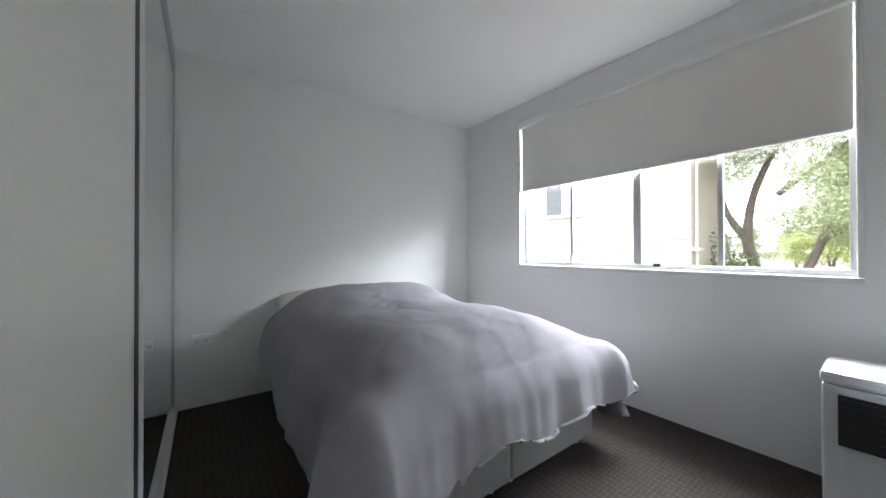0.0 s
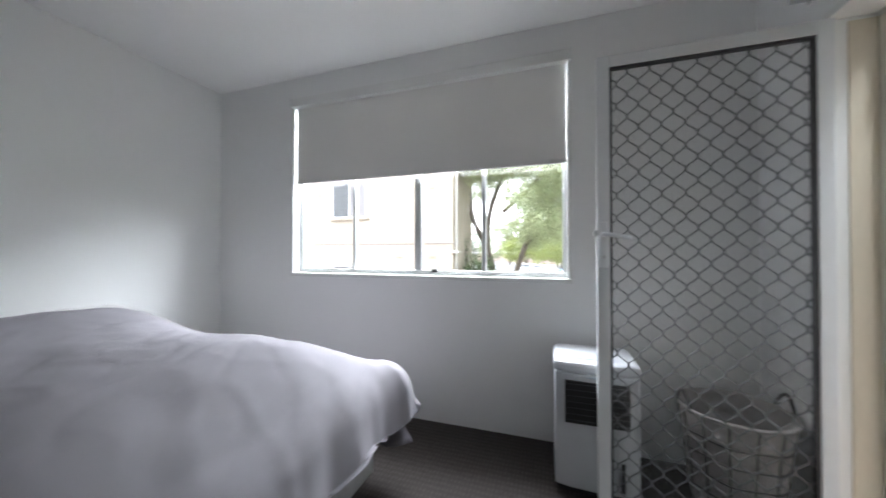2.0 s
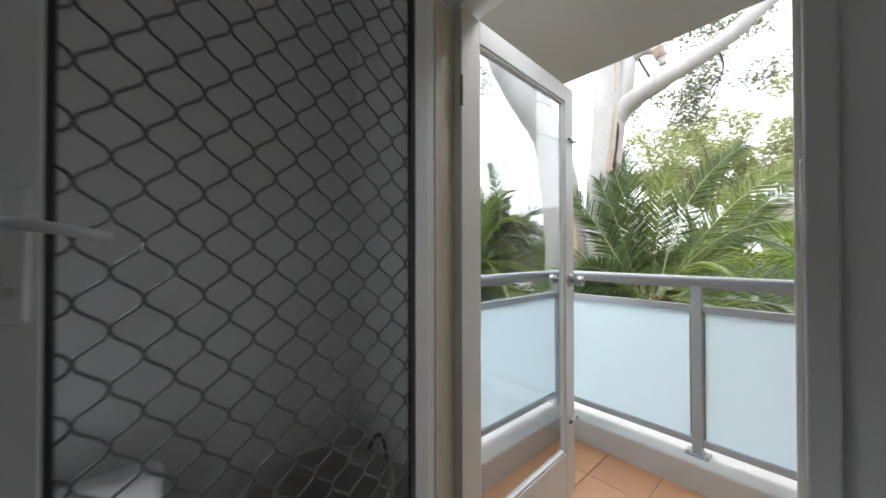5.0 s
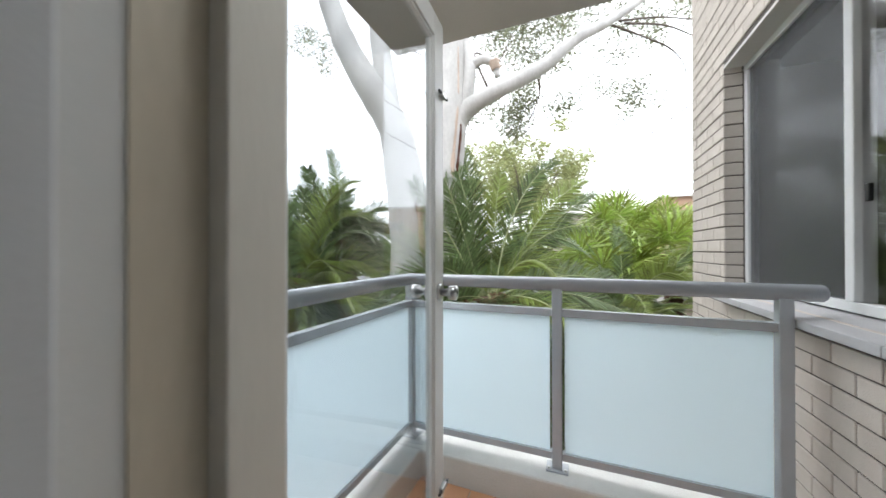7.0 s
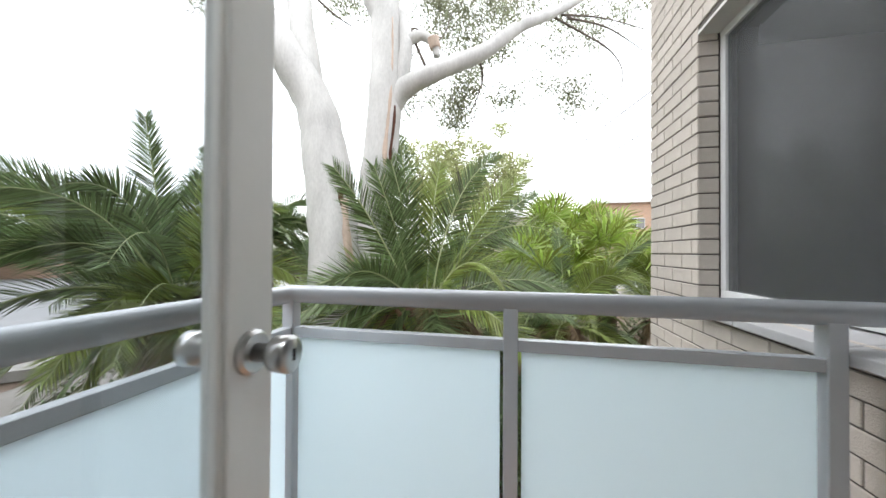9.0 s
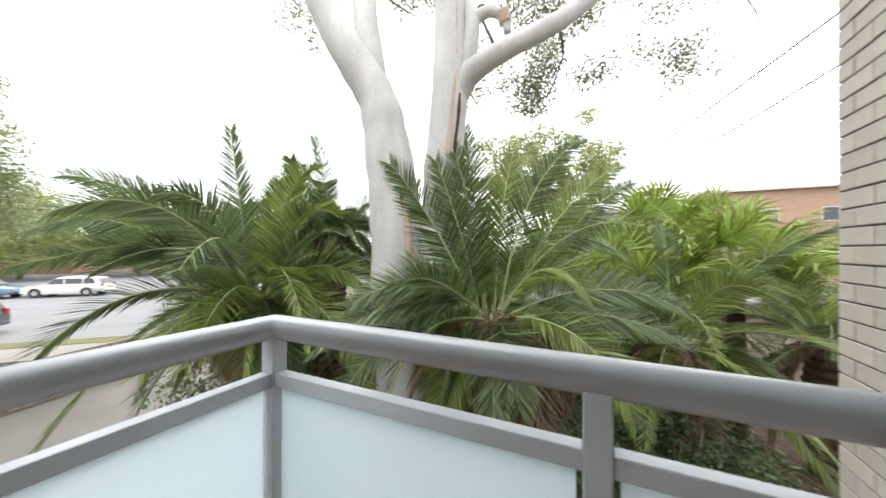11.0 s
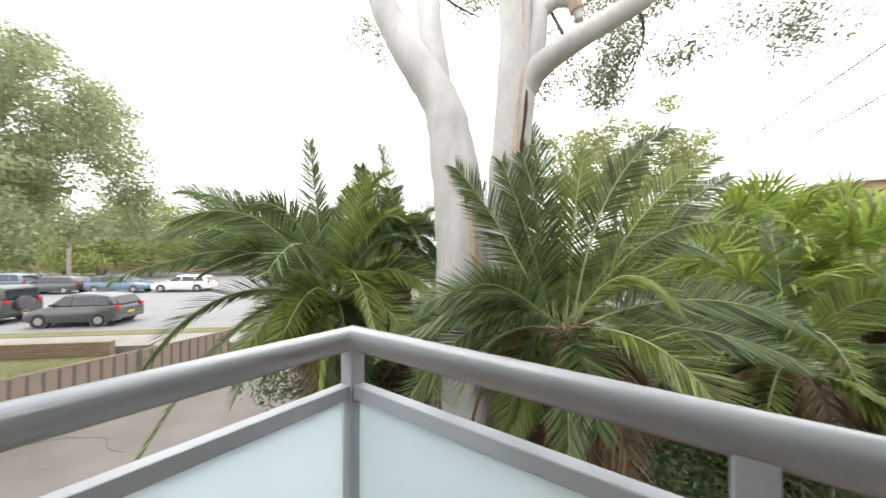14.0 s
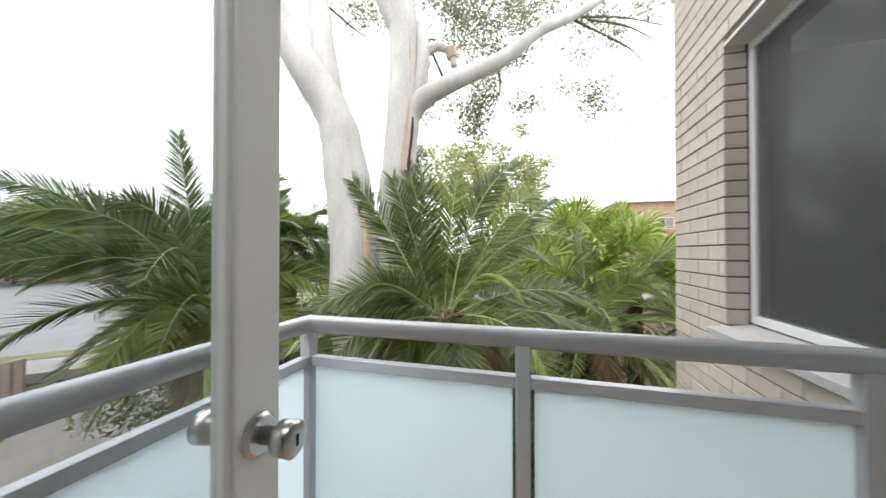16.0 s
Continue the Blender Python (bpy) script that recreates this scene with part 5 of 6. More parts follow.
def shade_tree(at, height, spread, leaf, bark, label, seed, trunks=2, clumps=60, per=90, size=0.16, trunk_r=0.2, base_h=0.3, gap=0.55, name="tree", lean=(0, 0)):
    rng = random.Random(seed)
    t = empty(name, at, label, "tree")
    wood, ends = Mesh(), []
    for k in range(trunks):
        a = k * math.tau / trunks + rng.uniform(-0.5, 0.5)
        top = Vector((math.cos(a) * spread * 0.35 + lean[0], math.sin(a) * spread * 0.35 + lean[1], height * 0.62))
        pts = [(0.1 * math.cos(a), 0.1 * math.sin(a), 0), tuple(top * 0.3 + Vector((rng.gauss(0, 0.15), rng.gauss(0, 0.15), height * 0.05))), tuple(top * 0.65 + Vector((rng.gauss(0, 0.2), rng.gauss(0, 0.2), 0))), tuple(top)]
        line, rad = limb(pts, trunk_r, trunk_r * 0.35, wobble=0.15)
        wood.tube(line, rad, 10)
        for q in range(6):
            s = line[int(len(line) * rng.uniform(0.45, 0.98)) - 1]
            b = rng.uniform(0, math.tau)
            e = Vector((math.cos(b) * spread * rng.uniform(0.5, 0.95) + lean[0], math.sin(b) * spread * rng.uniform(0.5, 0.95) + lean[1], height * rng.uniform(base_h + 0.1, 0.95)))
            mid = s.lerp(e, 0.5) + Vector((rng.gauss(0, 0.3), rng.gauss(0, 0.3), 0.4)) * min(1.0, 0.3 * spread)
            bl_, br_ = limb([s, mid, e], trunk_r * 0.35, 0.02)
            wood.tube(bl_, br_, 6)
            ends += [bl_[int(len(bl_) * f) - 1] for f in (0.6, 0.8, 1.0)]
    part("trunk", wood, bark, t, smooth=True)
    loose = min(0.5, 0.12 * spread)
    cen = [p + Vector((rng.gauss(0, loose), rng.gauss(0, loose), rng.gauss(0, loose * 0.8))) for p in ends]
    while len(cen) < clumps:
        a, r = rng.uniform(0, math.tau), spread * math.sqrt(rng.random())
        zz = height * (base_h + (1 - base_h) * rng.random() ** 0.8 * math.sqrt(max(0.05, 1 - (r / spread) ** 2)))
        cen.append(Vector((r * math.cos(a) + lean[0], r * math.sin(a) + lean[1], zz)))
    v, f = leaf_cloud(rng, cen, per, gap, size, 0.2)
    part("crown", soup("crown", v, f, leaf), leaf, t)
    return t


# tree beside the street, seen from the window and from the balcony
lt = empty("tree", (15.6, 2.6, GZ), "broad olive-green street tree with forked grey-brown trunks", "tree")
rng = random.Random(11)
wood = Mesh()
for pts, r0, r1 in (([(0, 0, 0), (0.0, 0.3, 2.6), (0.0, 0.55, 3.9), (-0.1, 0.3, 5.6), (0.4, -0.4, 7.6)], 0.21, 0.07),
                    ([(0.0, 0.5, 3.7), (0.1, 1.2, 5.0), (0.2, 1.5, 6.8), (0, 1.8, 8.5)], 0.15, 0.05),
                    ([(0, 0, 0.4), (0.1, -0.7, 2.4), (0.2, -1.5, 4.6), (0.3, -2.2, 5.6), (0.0, -3.6, 6.6)], 0.15, 0.05),
                    ([(0.1, -1.2, 3.8), (-0.3, -2.4, 4.6), (-0.6, -3.8, 5.0)], 0.09, 0.03),
                    ([(0, -0.2, 5.3), (0.2, -1.4, 6.4), (0, -2.9, 7.9)], 0.1, 0.03)):
    line, rad = limb(pts, r0, r1, wobble=0.2)
    wood.tube(line, rad, 10)
part("trunk", wood, BARK_BROWN, lt, smooth=True)
cen = []
for _ in range(640):
    a, r = rng.uniform(0, math.tau), 4.6 * math.sqrt(rng.random())
    y = r * math.sin(a) * 1.08 - 2.3
    x = r * math.cos(a) + 0.3
    zz = 4.0 + 6.7 * rng.random() * math.sqrt(max(0.04, 1 - (r / 4.7) ** 2)) + 0.5 * noise.noise(Vector((x, y, 0)))
    if y > -0.9 and zz < 6.4:
        continue
    if noise.noise(Vector((x * 0.6, y * 0.6, zz * 0.6))) > (0.0 if zz < 6.2 else -0.35):
        cen.append((x, y, zz))
v, f = leaf_cloud(rng, cen, 560, 0.62, 0.10, 0.5, narrow=0.42)
part("crown", soup("crown", v, f, STREET_LEAF), STREET_LEAF, lt)
shade_tree((14.6, 3.55, GZ), 4.3, 0.8, DARK_LEAF, BARK_BROWN, "dark green shrub beside the brick flats", 14, 3, 40, 70, 0.14, 0.05, 0.1, name="shrub")

for k, (u, n, h, s, lf, sd_) in enumerate(((33, 50, 10.0, 5.5, LIGHT_LEAF, 1), (43, 50, 12.0, 6.5, TREE_LEAF, 2), (24, 54, 9.0, 5, DARK_LEAF, 3), (54, 52, 14.0, 7.5, LIGHT_LEAF, 4), (68, 50, 13, 7.5, TREE_LEAF, 5), (15, 58, 10.5, 5, LIGHT_LEAF, 6), (46, 45, 7.5, 4.5, LIGHT_LEAF, 18), (57, 46, 8.5, 5, LIGHT_LEAF, 19), (35, 45, 7.0, 4.0, LIGHT_LEAF, 20), (38, 58, 13, 7, LIGHT_LEAF, 16), (28, 62, 11, 6, TREE_LEAF, 17),
                                           (8, 48, 5.4, 3.5, LIGHT_LEAF, 7), (0, 52, 5.6, 4, TREE_LEAF, 8), (-9, 46, 5.0, 3.5, DARK_LEAF, 9), (-16, 36, 4.2, 3.0, LIGHT_LEAF, 10), (-30, 26, 4.4, 3.0, DARK_LEAF, 12), (84, 50, 10, 7, DARK_LEAF, 15))):
    shade_tree(street(u, n, GZ), h, s, lf, BARK_BROWN, "leafy street tree across the road", 30 + sd_, 2, 85, 170, 0.34, 0.22, 0.2, 1.6)
shade_tree((5.9, -27.0, GZ), 13.4, 5.4, PALE_LEAF, BARK_BROWN, "pale yellow-green gum tree beyond the garden", 77, 3, 80, 260, 0.28, 0.2, 0.50, 0.9)

# ---- the white gum ----
gum = empty("gum_tree", (4.06, -5.45, GZ), "large smooth white-barked gum tree with orange stains", "tree")
off = Vector((4.3, -5.5, GZ))


def gum_limb(name, pts, r0, r1, material=BARK, wob=0.1, sides=18, label=""):
    line, rad = limb([Vector(p) - off for p in pts], r0, r1, wobble=wob)
    part(name, Mesh().tube(line, rad, sides), material, gum, label, smooth=True)
    return line


gum_limb("trunk", [(4.28, -5.52, GZ - 0.1), (4.32, -5.51, -0.56), (4.4, -5.44, 0.44), (4.51, -5.47, 1.6), (4.65, -5.48, 2.52), (4.81, -5.45, 3.24), (5.17, -5.26, 3.92), (5.59, -5.15, 4.7), (5.96, -5.07, 5.8), (6.2, -5.0, 7.5)], 0.46, 0.12)
gum_limb("limb", [(4.74, -5.46, 2.7), (5.04, -5.52, 4.23), (5.23, -5.62, 5.2), (5.46, -5.68, 6.51), (5.5, -5.7, 8)], 0.2, 0.12)
gum_limb("trunk", [(4.12, -5.60, GZ - 0.1), (4.06, -5.62, -0.5), (4.0, -5.67, 0.9), (3.95, -5.73, 2.29), (3.89, -5.79, 3.35), (3.92, -5.89, 4.49), (4.01, -5.93, 5.69), (4.1, -6, 8)], 0.30, 0.19)
gum_limb("limb", [(3.95, -5.8, 3.0), (3.64, -5.8, 3.46), (3.21, -5.84, 3.69), (2.51, -6.26, 4.17), (1.98, -6.69, 4.77), (1.37, -7.24, 5.31), (0.52, -8.16, 6.31), (-0.18, -9.04, 7.5)], 0.165, 0.05)
gum_limb("limb", [(3.66, -5.80, 3.40), (3.62, -5.83, 3.85), (3.60, -5.86, 4.2), (3.72, -5.98, 4.75)], 0.115, 0.08)
gum_limb("limb", [(3.60, -5.87, 4.22), (3.40, -5.93, 4.32), (3.22, -5.98, 4.22), (3.17, -6.0, 4.02)], 0.085, 0.05, label="broken stub of a limb")
gum_limb("bark_stain", [(3.23, -5.97, 4.28), (3.19, -5.99, 4.14)], 0.092, 0.075, BARK_RED, 0.3, 10, "torn orange bark")
gum_limb("limb", [(3.92, -5.89, 4.4), (4.25, -5.75, 5.2), (4.6, -5.6, 6.4)], 0.14, 0.08)
for pts in (([(1.48, -7.22, 5.25), (0.94, -7.55, 5.11), (0.36, -7.88, 4.9), (0.12, -7.94, 4.51), (0.17, -7.93, 4.06)], [(1.16, -7.39, 5.27), (0.45, -7.97, 5.42), (-0.05, -8.29, 5.31), (-0.63, -8.63, 5.07)], [(1.26, -7.37, 5.32), (0.45, -7.97, 5.57), (-0.57, -8.62, 5.62)], [(5.18, -5.84, 5.2), (4.91, -6.11, 4.99), (4.71, -6.36, 4.92)], [(3.34, -5.96, 3.89), (3.56, -6.01, 4.5), (3.2, -6.3, 4.48), (3.05, -6.54, 5.05)], [(2.62, -6.33, 4.23), (2.59, -6.85, 4.04), (2.84, -7.1, 3.58)])):
    gum_limb("twig", pts, 0.024, 0.006, BARK_BROWN, 0.2, 7, "thin grey twig")
# peeled strip and split in the bark
gum_limb("bark_stain", [(4.10, -5.38, 0.1), (4.13, -5.31, 0.7), (4.20, -5.28, 1.3), (4.26, -5.30, 1.85)], 0.075, 0.05, BARK_RED, 0.35, 10, "peeling orange bark")
gum_limb("bark_knot", [(4.28, -5.30, 1.78), (4.30, -5.28, 1.90), (4.26, -5.31, 2.03)], 0.055, 0.02, BARK_DARK, 0.3, 10, "dark knot")
gum_limb("bark_split", [(3.76, -5.62, 2.15), (3.75, -5.62, 2.5), (3.70, -5.64, 2.9), (3.69, -5.66, 3.2)], 0.042, 0.016, BARK_DARK, 0.7, 8, "dark split in the bark")
gum_limb("bark_stain", [(3.82, -5.56, 1.9), (3.80, -5.56, 2.5), (3.76, -5.60, 3.1), (3.74, -5.67, 3.7), (3.76, -5.73, 4.5)], 0.05, 0.012, BARK_RED, 0.4, 8, "peeling orange bark")
rng = random.Random(3)
spots = []
for c, s, k in ((((3.12, -7.35, 5.58), 0.8, 26), ((2.58, -7.68, 6.19), 0.8, 24), ((3.45, -7.27, 6.04), 0.7, 18), ((2.75, -7.23, 4.78), 0.5, 12), ((2.91, -7.19, 4.06), 0.35, 9), ((3.07, -7.15, 3.68), 0.25, 6), ((3.29, -7.1, 3.95), 0.3, 5), ((2.02, -8.01, 6.4), 0.6, 10), ((1.3, -8.39, 6.55), 0.6, 10), ((0.69, -8.53, 5.99), 0.5, 7), ((1.36, -8.37, 5.49), 0.35, 5), ((-0.39, -9.19, 6.66), 0.7, 12), ((0.16, -8.85, 5.87), 0.4, 4), ((1.43, -8.15, 4.54), 0.22, 3), ((1.02, -8.25, 4.18), 0.3, 5), ((1.02, -8.25, 4.5), 0.2, 2), ((2.13, -7.78, 4.19), 0.2, 3), ((2.35, -7.73, 4.13), 0.15, 2), ((0.43, -8.38, 4.3), 0.12, 1), ((5.39, -6.72, 5.96), 0.5, 7), ((4.96, -6.82, 5.85), 0.4, 6), ((7.67, -6.7, 5.84), 0.4, 5), ((7.91, -6.65, 6.33), 0.4, 5), ((3.82, -6.06, 3.51), 0.2, 3), ((5.07, -6.79, 7.1), 0.9, 14), ((3.2, -7.74, 8.05), 1.4, 26), ((1.4, -8.67, 8.54), 1.4, 24), ((-0.65, -9.66, 8.48), 1.2, 18))):
    spots += [tuple(Vector(c) - off + Vector((rng.gauss(0, 1), rng.gauss(0, 1), rng.gauss(0, 0.7))) * s * 0.55) for _ in range(k)]
v, f = leaf_cloud(rng, spots, 135, 0.33, 0.078, 0.9, narrow=0.3)
part("crown", soup("crown", v, f, GUM_LEAF), GUM_LEAF, gum)


# ---- palms ----
def frond_mesh(base, mid, tip, leaf_len, rng, roll=0.0, dry=False, count=118):
    """A feather frond through base, mid and tip: a stalk and two rows of folded leaflets. Returns two meshes."""
    b, t = Vector(base), Vector(tip)
    bend = Vector(mid) * 2 - (b + t) * 0.5
    pt = lambda s: (1 - s) ** 2 * b + 2 * s * (1 - s) * bend + s * s * t
    tan = lambda s: (2 * (1 - s) * (bend - b) + 2 * s * (t - bend)).normalized()
    stalk = Mesh().tube([pt(i / 14) for i in range(15)], [0.0125 * (1 - 0.85 * i / 14) + 0.002 for i in range(15)], 5)
    verts, faces = [], []
    lift = rng.uniform(0.08, 0.32)
    out = Vector((t.x - b.x, t.y - b.y, 0))
    across = Vector((-out.y, out.x, 0)).normalized() if out.length > 0.05 else Vector((1, 0, 0))
    for i in range(count):
        s = 0.10 + 0.90 * (i + 0.5) / count
        p, d = pt(s), tan(s)
        side = (across - d * across.dot(d)).normalized()
        nrm = d.cross(side).normalized()
        if nrm.z < 0 and abs(d.z) < 0.8:
            nrm = -nrm
        side, nrm = side * math.cos(roll) + nrm * math.sin(roll), nrm * math.cos(roll) - side * math.sin(roll)
        ll = leaf_len * min(1.0, 0.30 + 2.6 * s) * (1.0 - 0.62 * max(0.0, (s - 0.45) / 0.55) ** 1.4) * rng.uniform(0.86, 1.08)
        sweep = 0.52 + 0.50 * s + rng.uniform(-0.07, 0.07)
        for sg in (-1, 1):
            if rng.random() < (0.3 if dry else 0.04):
                continue
            w = (side * sg * math.cos(sweep) + d * math.sin(sweep) + nrm * (lift * rng.uniform(0.7, 1.25))).normalized()
            tw = rng.uniform(0.1, 1.0) * sg
            flat_ = w.cross(nrm).normalized() * math.cos(tw) + nrm * math.sin(tw)
            wd = 0.0085 * (ll / 0.4) ** 0.5
            drop = rng.uniform(0.02, 0.14) if not dry else 0.5
            q = p + w * ll * 0.45 - Vector((0, 0, ll * drop * 0.2))
            e = p + w * ll - Vector((0, 0, ll * drop))
            n = len(verts)
            verts += [tuple(p + flat_ * wd * 0.6), tuple(p - flat_ * wd * 0.6), tuple(q - flat_ * wd), tuple(q + flat_ * wd), tuple(e)]
            faces += [(n, n + 1, n + 2, n + 3), (n + 3, n + 2, n + 4)]
    return stalk, (verts, faces)


def feather_palm(at, crown, shaped, label, seed, extra=20, reach=2.2, leaf_len=0.40, mat_a=PALM_DEEP, mat_b=PALM_BRIGHT, dry=7, low=-0.75, high=0.45, stubs=0, bare=None, skirt=0):
    """shaped: fronds as heading, reach and rise of the tip, reach and rise halfway, twist; the rest grow at random between low and high,
    but for a bare side."""
    rng = random.Random(seed)
    p = empty("palm", (at[0], at[1], GZ), label, "palm", "palms in the garden")
    h = crown - GZ
    c = Vector((0, 0, h))
    n = max(6, int(h / 0.07))
    part("trunk", Mesh().tube([(0, 0, h * i / n) for i in range(n + 1)], [0.24 + 0.035 * (i % 2) + 0.07 * math.sin(i / n * 3) for i in range(n + 1)], 14), PALM_TRUNK, p, "rough brown fibrous trunk")
    # stubs of old stalks round the trunk below the crown
    stub = Mesh().tube([(0.2, 0, -0.1), (0.33, 0, 0), (0.42, 0, 0.14)], [0.05, 0.035, 0.018], 5).data("old_stalk")
    stub.materials.append(PALM_STUB)
    for k in range(stubs):
        ob = new("old_stalk", stub)
        ob.parent = p
        ob.matrix_basis = pose(0, 0, h - 0.02 - 0.026 * k, 0, 0, k * 137.5)
    fronds = []
    for head, r, rise, mr, mrise, twist in shaped:
        d = Vector((math.cos(radians(head)), math.sin(radians(head)), 0))
        fronds.append((c + d * mr + Vector((0, 0, mrise)), c + d * r + Vector((0, 0, rise)), radians(twist), False))
    for k in range(extra):
        a, el, ln = k * 2.399 + rng.uniform(-0.3, 0.3), rng.uniform(low, high), reach * rng.uniform(0.7, 1.05)
        if bare and bare[0] < math.degrees(a) % 360 < bare[1]:
            continue
        d = Vector((math.cos(a), math.sin(a), 0))
        tip = c + d * ln * math.cos(el) + Vector((0, 0, ln * math.sin(el)))
        fronds.append((c.lerp(tip, 0.5) + Vector((0, 0, ln * rng.uniform(0.17, 0.30))), tip, rng.uniform(-1.0, 1.0), False))
    for k in range(skirt):
        a, el, ln = k * 2.399 + rng.uniform(-0.4, 0.4), rng.uniform(-1.15, -0.45), rng.uniform(0.8, 1.35)
        if bare and bare[0] + 40 < math.degrees(a) % 360 < bare[1]:
            continue
        d = Vector((math.cos(a), math.sin(a), 0))
        tip = c + d * ln * math.cos(el) + Vector((0, 0, ln * math.sin(el) - 0.15))
        fronds.append((c.lerp(tip, 0.5) + d * 0.12 + Vector((0, 0, 0.22)), tip, rng.uniform(-0.8, 0.8), False))
    for k in range(dry):
        a = k * 2.1 + rng.uniform(-0.4, 0.4)
        d = Vector((math.cos(a), math.sin(a), 0))
        fronds.append((c + d * 0.6 + Vector((0, 0, -0.25)), c + d * rng.uniform(0.8, 1.2) + Vector((0, 0, -rng.uniform(1.0, 1.7))), 0.0, True))
    for mid, tip, roll, is_dry in fronds:
        d = Vector((tip.x, tip.y, 0))
        base = c + (d.normalized() * 0.12 if d.length > 0.01 else Vector((0, 0, 0))) + Vector((0, 0, rng.uniform(-0.12, 0.08)))
        stalk, (v, f) = frond_mesh(base, mid, tip, leaf_len * rng.uniform(0.9, 1.08), rng, roll, is_dry)
        lf = PALM_DRY if is_dry else (mat_a if rng.random() < 0.55 else mat_b)
        fr_ = part("frond", soup("frond", v, f, lf), lf, p, "brown dead frond" if is_dry else "")
        part("stalk", stalk, PALM_STALK if not is_dry else PALM_DRY, fr_)
    return p


feather_palm((2.91, -5.22), 0.5, [
    (5, 0.65, 1.75, 0.35, 0.91, -60), (-90, 0.9, 2.0, 0.4, 1.1, 30), (-30, 0.75, 2.1, 0.35, 1.1, -30), (37, 1.07, 1.59, 0.6, 0.93, -80), (-49, 0.89, 2.36, 0.49, 1.29, -10), (-126, 1.45, 2.17, 0.55, 1.30, 65), (-119, 2.81, 2.06, 1.32, 1.25, 50),
    (-118, 3.2, 1.85, 1.7, 1.15, 50), (-138, 2.72, 0.8, 1.23, 1.0, -55), (177, 0.98, 0.28, 0.55, 0.53, 40), (-154, 2.13, 0.04, 1.18, 0.30, 45), (-167, 1.84, -0.16, 1.01, 0.08, 40),
    (159, 1.4, -0.6, 0.93, -0.02, 35), (74, 1.35, -0.34, 0.9, 0.05, 30), (62, 1.19, 0.3, 0.8, 0.45, 30), (122, 0.91, -0.56, 0.65, -0.1, 20), (-122, 2.65, 0.56, 1.1, 0.85, 50)],
    "large feather palm with dense green fronds below the balcony", 21, 40, 1.9, 0.44, dry=12, low=-0.6, high=0.3, stubs=40, bare=(70, 250), skirt=26)
feather_palm((6.01, -4.7), 0.58, [
    (8, 0.51, 2.33, 0.33, 1.23, -60), (45, 2.03, 1.5, 1.0, 1.12, -75), (57, 1.94, 0.95, 1.1, 1.02, -60), (34, 2.66, 0.89, 1.45, 0.92, -75), (56, 2.54, 0.3, 1.39, 0.55, 45),
    (71, 2.05, -0.62, 1.25, 0.14, 40), (93, 2.19, -1.37, 1.18, -0.14, 30), (-53, 0.89, 1.75, 0.49, 0.95, 10), (-178, 1.08, -0.14, 0.69, 0.25, 30), (101, 1.4, -0.88, 0.86, -0.30, 20), (13, 1.8, 1.08, 0.97, 0.85, -70)],
    "large feather palm with arching fronds beside the driveway", 22, 34, 2.1, 0.46, low=-0.8, high=0.85, stubs=30, skirt=22)
feather_palm((6.4, -6.36), 1.38, [
    (60, 0.30, 1.90, 0.10, 1.10, 60), (53, 1.06, 0.66, 0.6, 0.95, 50), (20, 0.77, 1.55, 0.6, 1.1, -75), (68, 0.68, 0.09, 0.4, 0.55, 40), (-162, 0.98, -0.41, 0.6, 0.15, 40), (83, 0.76, -0.7, 0.5, 0.05, 30)],
    "darker feather palm behind the white gum", 23, 40, 1.6, 0.40, PALM_DEEP, PALM_DEEP, high=0.5)
feather_palm((0.9, -7.7), -0.2, [(-90, 1.3, 1.9, 0.5, 1.1, 20), (-60, 1.7, 1.7, 0.8, 1.1, 30), (150, 1.6, 1.7, 0.8, 1.1, 50), (20, 2.2, 0.9, 1.1, 0.9, 60)], "low feather palm with wide fronds beside the brick wing", 24, 26, 2.2, 0.40, PALM_DEEP, PALM_BRIGHT, high=0.6)
feather_palm((3.9, -8.9), -0.3, [], "feather palm at the back of the garden", 25, 20, 2.1, 0.38, PALM_BRIGHT, PALM_DEEP, high=0.7)
feather_palm((5.0, -7.2), -0.1, [], "feather palm behind the white gum", 28, 26, 2.0, 0.36, high=0.6)
feather_palm((8.6, -8.4), 0.0, [], "feather palm at the back of the garden", 26, 20, 2.1, 0.38, PALM_BRIGHT, PALM_DEEP, high=0.9)
feather_palm((-1.4, -9.2), -0.3, [], "feather palm at the back of the garden", 27, 20, 2.3, 0.38, PALM_BRIGHT, PALM_DEEP, high=0.9)


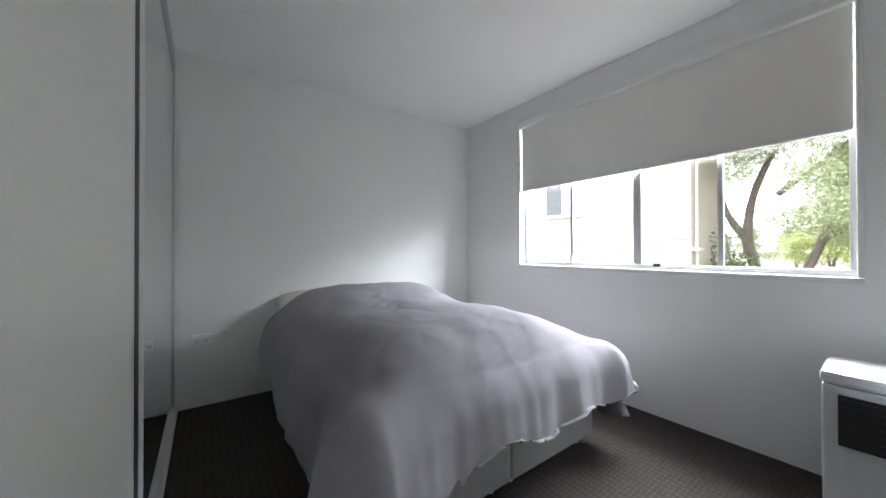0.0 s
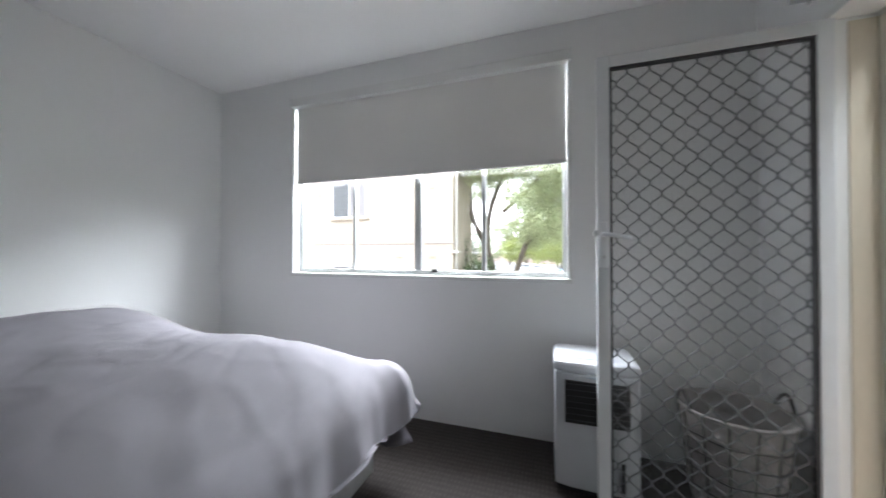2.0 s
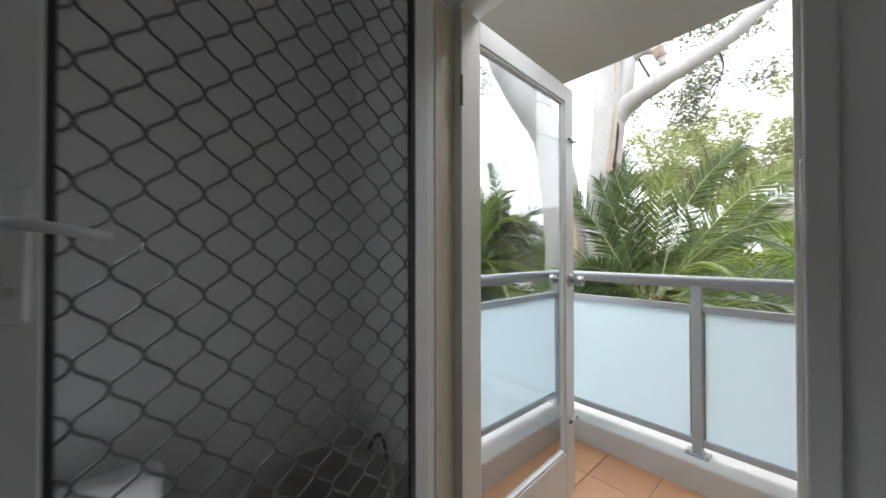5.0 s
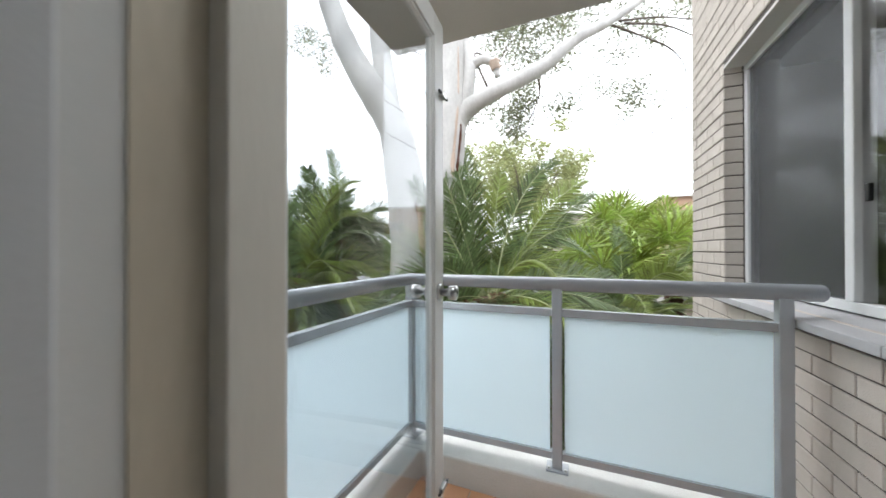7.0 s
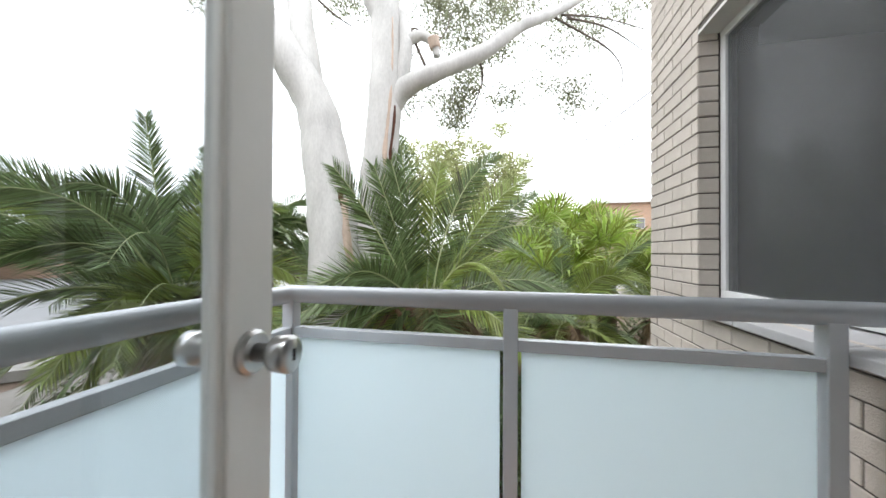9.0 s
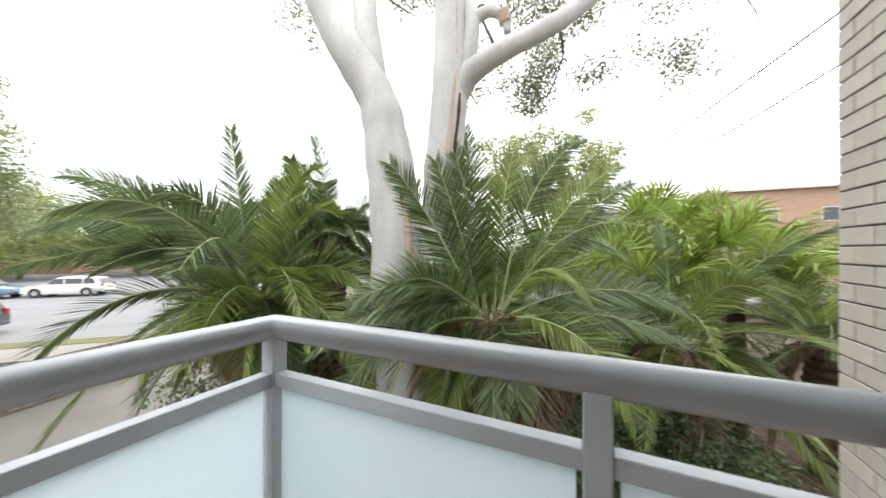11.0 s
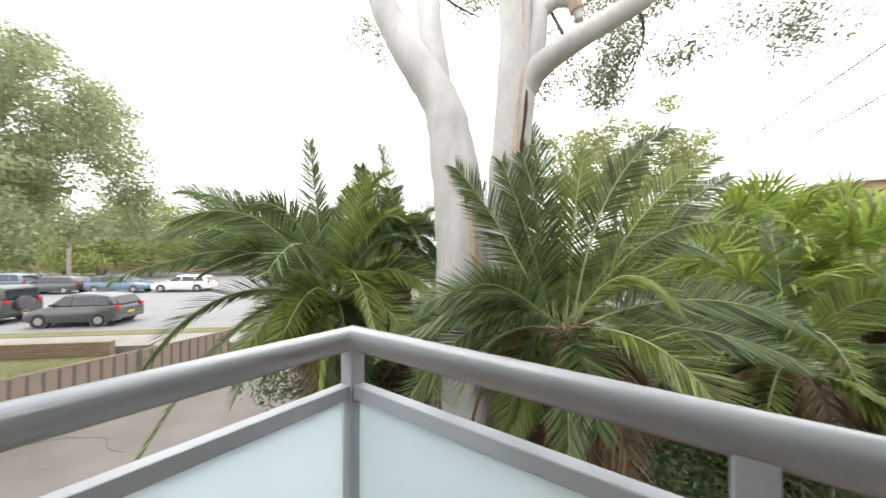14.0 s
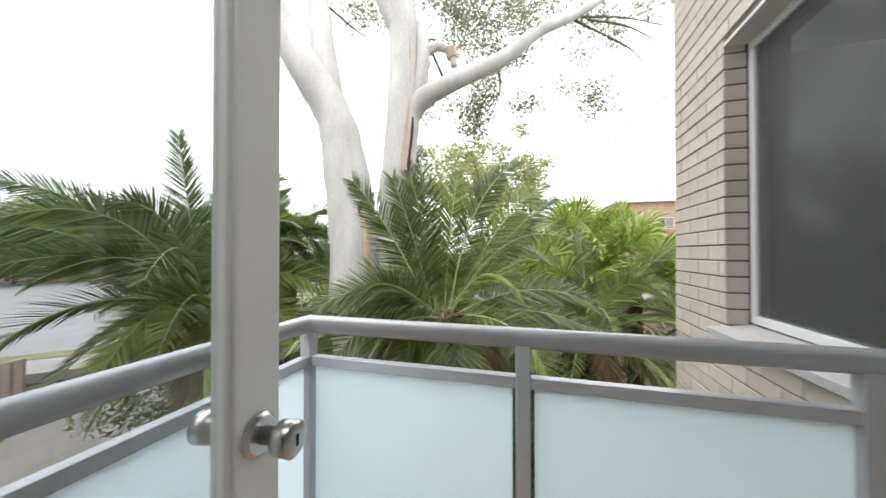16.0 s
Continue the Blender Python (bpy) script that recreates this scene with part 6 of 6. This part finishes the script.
def fan_palm(at, crown, label, seed, leaves=16, size=1.0):
    rng = random.Random(seed)
    p = empty("fan_palm", (at[0], at[1], GZ), label, "palm", "fan palms in the garden")
    h = crown - GZ
    part("trunk", Mesh().tube([(0, 0, 0), (0, 0, h)], [0.2, 0.14], 12), PALM_TRUNK, p)
    for k in range(leaves):
        a, el = k * 2.399 + rng.uniform(-0.2, 0.2), rng.uniform(0.25, 1.5)
        d = Vector((math.cos(a) * math.cos(el), math.sin(a) * math.cos(el), math.sin(el)))
        b, e = Vector((0, 0, h)), Vector((0, 0, h)) + d * size * rng.uniform(0.7, 1.0)
        side = d.cross(Vector((0, 0, 1))).normalized()
        nrm = side.cross(d).normalized()
        verts, faces = [], []
        for i in range(26):
            th = (i / 25 - 0.5) * 3.9
            w = (d * math.cos(th) + side * math.sin(th)).normalized()
            ll = size * 0.72 * (0.8 + 0.2 * math.cos(th)) * rng.uniform(0.92, 1.05)
            wide = w.cross(nrm) * 0.020 * size + nrm * 0.014 * (1 if i % 2 else -1)
            q, t = e + w * ll * 0.55, e + w * ll + Vector((0, 0, -rng.uniform(0.1, 0.35) * ll))
            n = len(verts)
            verts += [tuple(e), tuple(q - wide), tuple(q + wide), tuple(t)]
            faces += [(n, n + 1, n + 2), (n + 1, n + 3, n + 2)]
        lf = part("leaf", soup("leaf", verts, faces, FAN_GREEN), FAN_GREEN, p)
        part("stalk", Mesh().tube([b, e], [0.016, 0.010], 5), PALM_STALK, lf)


fan_palm((0.6, -11.8), 0.9, "bright green fan palm behind the garden", 41, 15, 1.5)
fan_palm((2.2, -11.2), 0.8, "bright green fan palm behind the garden", 42, 13, 1.4)
fan_palm((-0.9, -12.6), 0.9, "bright green fan palm behind the garden", 43, 14, 1.4)
fan_palm((1.5, -9.0), 0.0, "bright green fan palm behind the garden", 45, 14, 1.25)
fan_palm((-0.4, -9.8), 0.5, "bright green fan palm behind the garden", 46, 16, 1.3)
fan_palm((0.9, -10.2), 0.2, "bright green fan palm behind the garden", 47, 16, 1.3)
fan_palm((2.9, -9.6), -0.1, "bright green fan palm behind the garden", 48, 14, 1.2)
fan_palm((8.6, -7.2), 0.7, "bright green fan palm behind the garden", 44, 14, 1.0)

for x, y, h, sd_ in ((-7.5, -27, 4.9, 81), (-1.5, -29, 5.6, 82), (-13, -27, 4.8, 83)):
    shade_tree((x, y, GZ), h, 3.0, LIGHT_LEAF if sd_ % 2 else TREE_LEAF, BARK_BROWN, "leafy garden tree behind the palms", sd_, 3, 60, 160, 0.22, 0.15, 0.15, 1.0)
# undergrowth and litter on the garden bed
for k, (x, y, s, lf, sd_) in enumerate(((4.9, -4.7, 0.75, DARK_LEAF, 1), (2.0, -6.3, 0.9, DARK_LEAF, 10), (1.1, -6.3, 1.0, DARK_LEAF, 12), (1.2, -8.9, 1.0, DARK_LEAF, 13), (6.9, -5.6, 1.5, DARK_LEAF, 11), (7.5, -6.9, 1.6, DARK_LEAF, 2), (5.4, -7.8, 1.6, DARK_LEAF, 3), (3.0, -8.0, 1.5, DARK_LEAF, 4), (1.6, -10.0, 1.5, DARK_LEAF, 14), (5.2, -10.8, 1.8, DARK_LEAF, 5), (9.5, -10.5, 1.8, LIGHT_LEAF, 6), (0.6, -14.5, 2.0, LIGHT_LEAF, 7), (-3.2, -13, 2.0, DARK_LEAF, 8))):
    shade_tree((x, y, GZ), s * 1.7, s, lf, BARK_BROWN, "dense low garden shrub", 60 + sd_, 3, 60, 150, 0.085, 0.03, 0.1, 0.38, name="shrub")
rng = random.Random(9)
v, f = [], []
for _ in range(5200):
    x, y = rng.uniform(-1, 6.7), rng.uniform(-11, -3.6)
    a, ll = rng.uniform(0, math.tau), rng.uniform(0.05, 0.32)
    d, s = Vector((math.cos(a), math.sin(a), rng.uniform(-0.1, 0.25))) * ll, Vector((-math.sin(a), math.cos(a), 0.2)) * 0.012
    q = Vector((x, y, GZ + rng.uniform(0, 0.05)))
    n = len(v)
    v += [tuple(q - s), tuple(q + s), tuple(q + d + s), tuple(q + d - s)]
    f.append((n, n + 1, n + 2, n + 3))
tagged(part("leaf_litter", soup("leaf_litter", v, f, PALM_DRY), PALM_DRY, None, "dry fallen fronds and leaves on the soil"), category="litter", kind="stuff")

# ---- pieces of walls and floors ----
def brick_data(name, dx, dy, dz):
    return Mesh().box(0, 0, 0, dx, dy, dz).data(name, 0.003, 1)


BH, BL, COURSE, PITCH = 0.078, 0.232, 0.086, 0.240
shared = {}


def brick_mesh(length, depth_along_y):
    key = (round(length, 3), depth_along_y)
    if key not in shared:
        me = brick_data("brick", 0.10, length, BH) if depth_along_y else brick_data("brick", length, 0.10, BH)
        me.materials.append(BRICK)
        shared[key] = me
    return shared[key]


near, rest = 0, Mesh()
z0 = VZ0 - 0.086 * 38 + 0.004
for row in range(96):
    z = z0 + row * COURSE
    if z + BH > WT:
        break
    y, first = WE, True
    shift = 0.5 if row % 2 else 1.0
    cuts = []
    edge = WE
    while edge < YO - 0.02:
        nxt = min(edge + PITCH * (shift if first else 1.0), YO - 0.012)
        cuts.append((edge, nxt - 0.008))
        first, edge = False, nxt
    for a, b in cuts:
        spans = [(a, b)]
        if VZ0 - 0.02 < z < VZ1 - 0.03:
            spans = [s for s in ((a, min(b, VY0)), (max(a, VY1), b)) if s[1] - s[0] > 0.03]
        for s0, s1 in spans:
            jit = 0.0016 * math.sin(row * 12.9 + s0 * 78.2)
            if 0.0 < z < 2.75 and s0 < -0.9 and near < 300 and (s0 < VY0 or z < VZ0 or s0 < -2.0):
                ob = new("brick", brick_mesh(s1 - s0, True))
                ob.location = (BWX - 0.10 + jit, s0, z)
                ob.parent = wing
                near += 1
            else:
                rest.box(BWX - 0.10 + jit, s0, z, BWX + jit, s1, z + BH)
tagged(part("brickwork", rest, BRICK, wing, "cream bricks"), kind="stuff")
# bricks of the window's reveal
for row in range(18):
    z = VZ0 + 0.018 + row * COURSE
    if z + BH < VZ1:
        ob = new("brick", brick_mesh(0.10, False))
        ob.location = (BWX - 0.104, VY0 - 0.098, z - 0.0145)
        ob.parent = wing

tile_me = Mesh().box(0, 0, 0, 0.296, 0.296, 0.012).data("tile", 0.003, 1)
tile_me.materials.append(TILE)
for i in range(6):
    for j in range(5):
        x, y = KX - 0.003 - (i + 1) * 0.30, KY + 0.003 + j * 0.30
        if x > BWX - 0.02 and y + 0.296 < YO - 0.01:
            ob = new("tile", tile_me)
            ob.location = (x, y, FZ - 0.012 + 0.0012 * math.sin(i * 5 + j * 3))
            ob.parent = floor
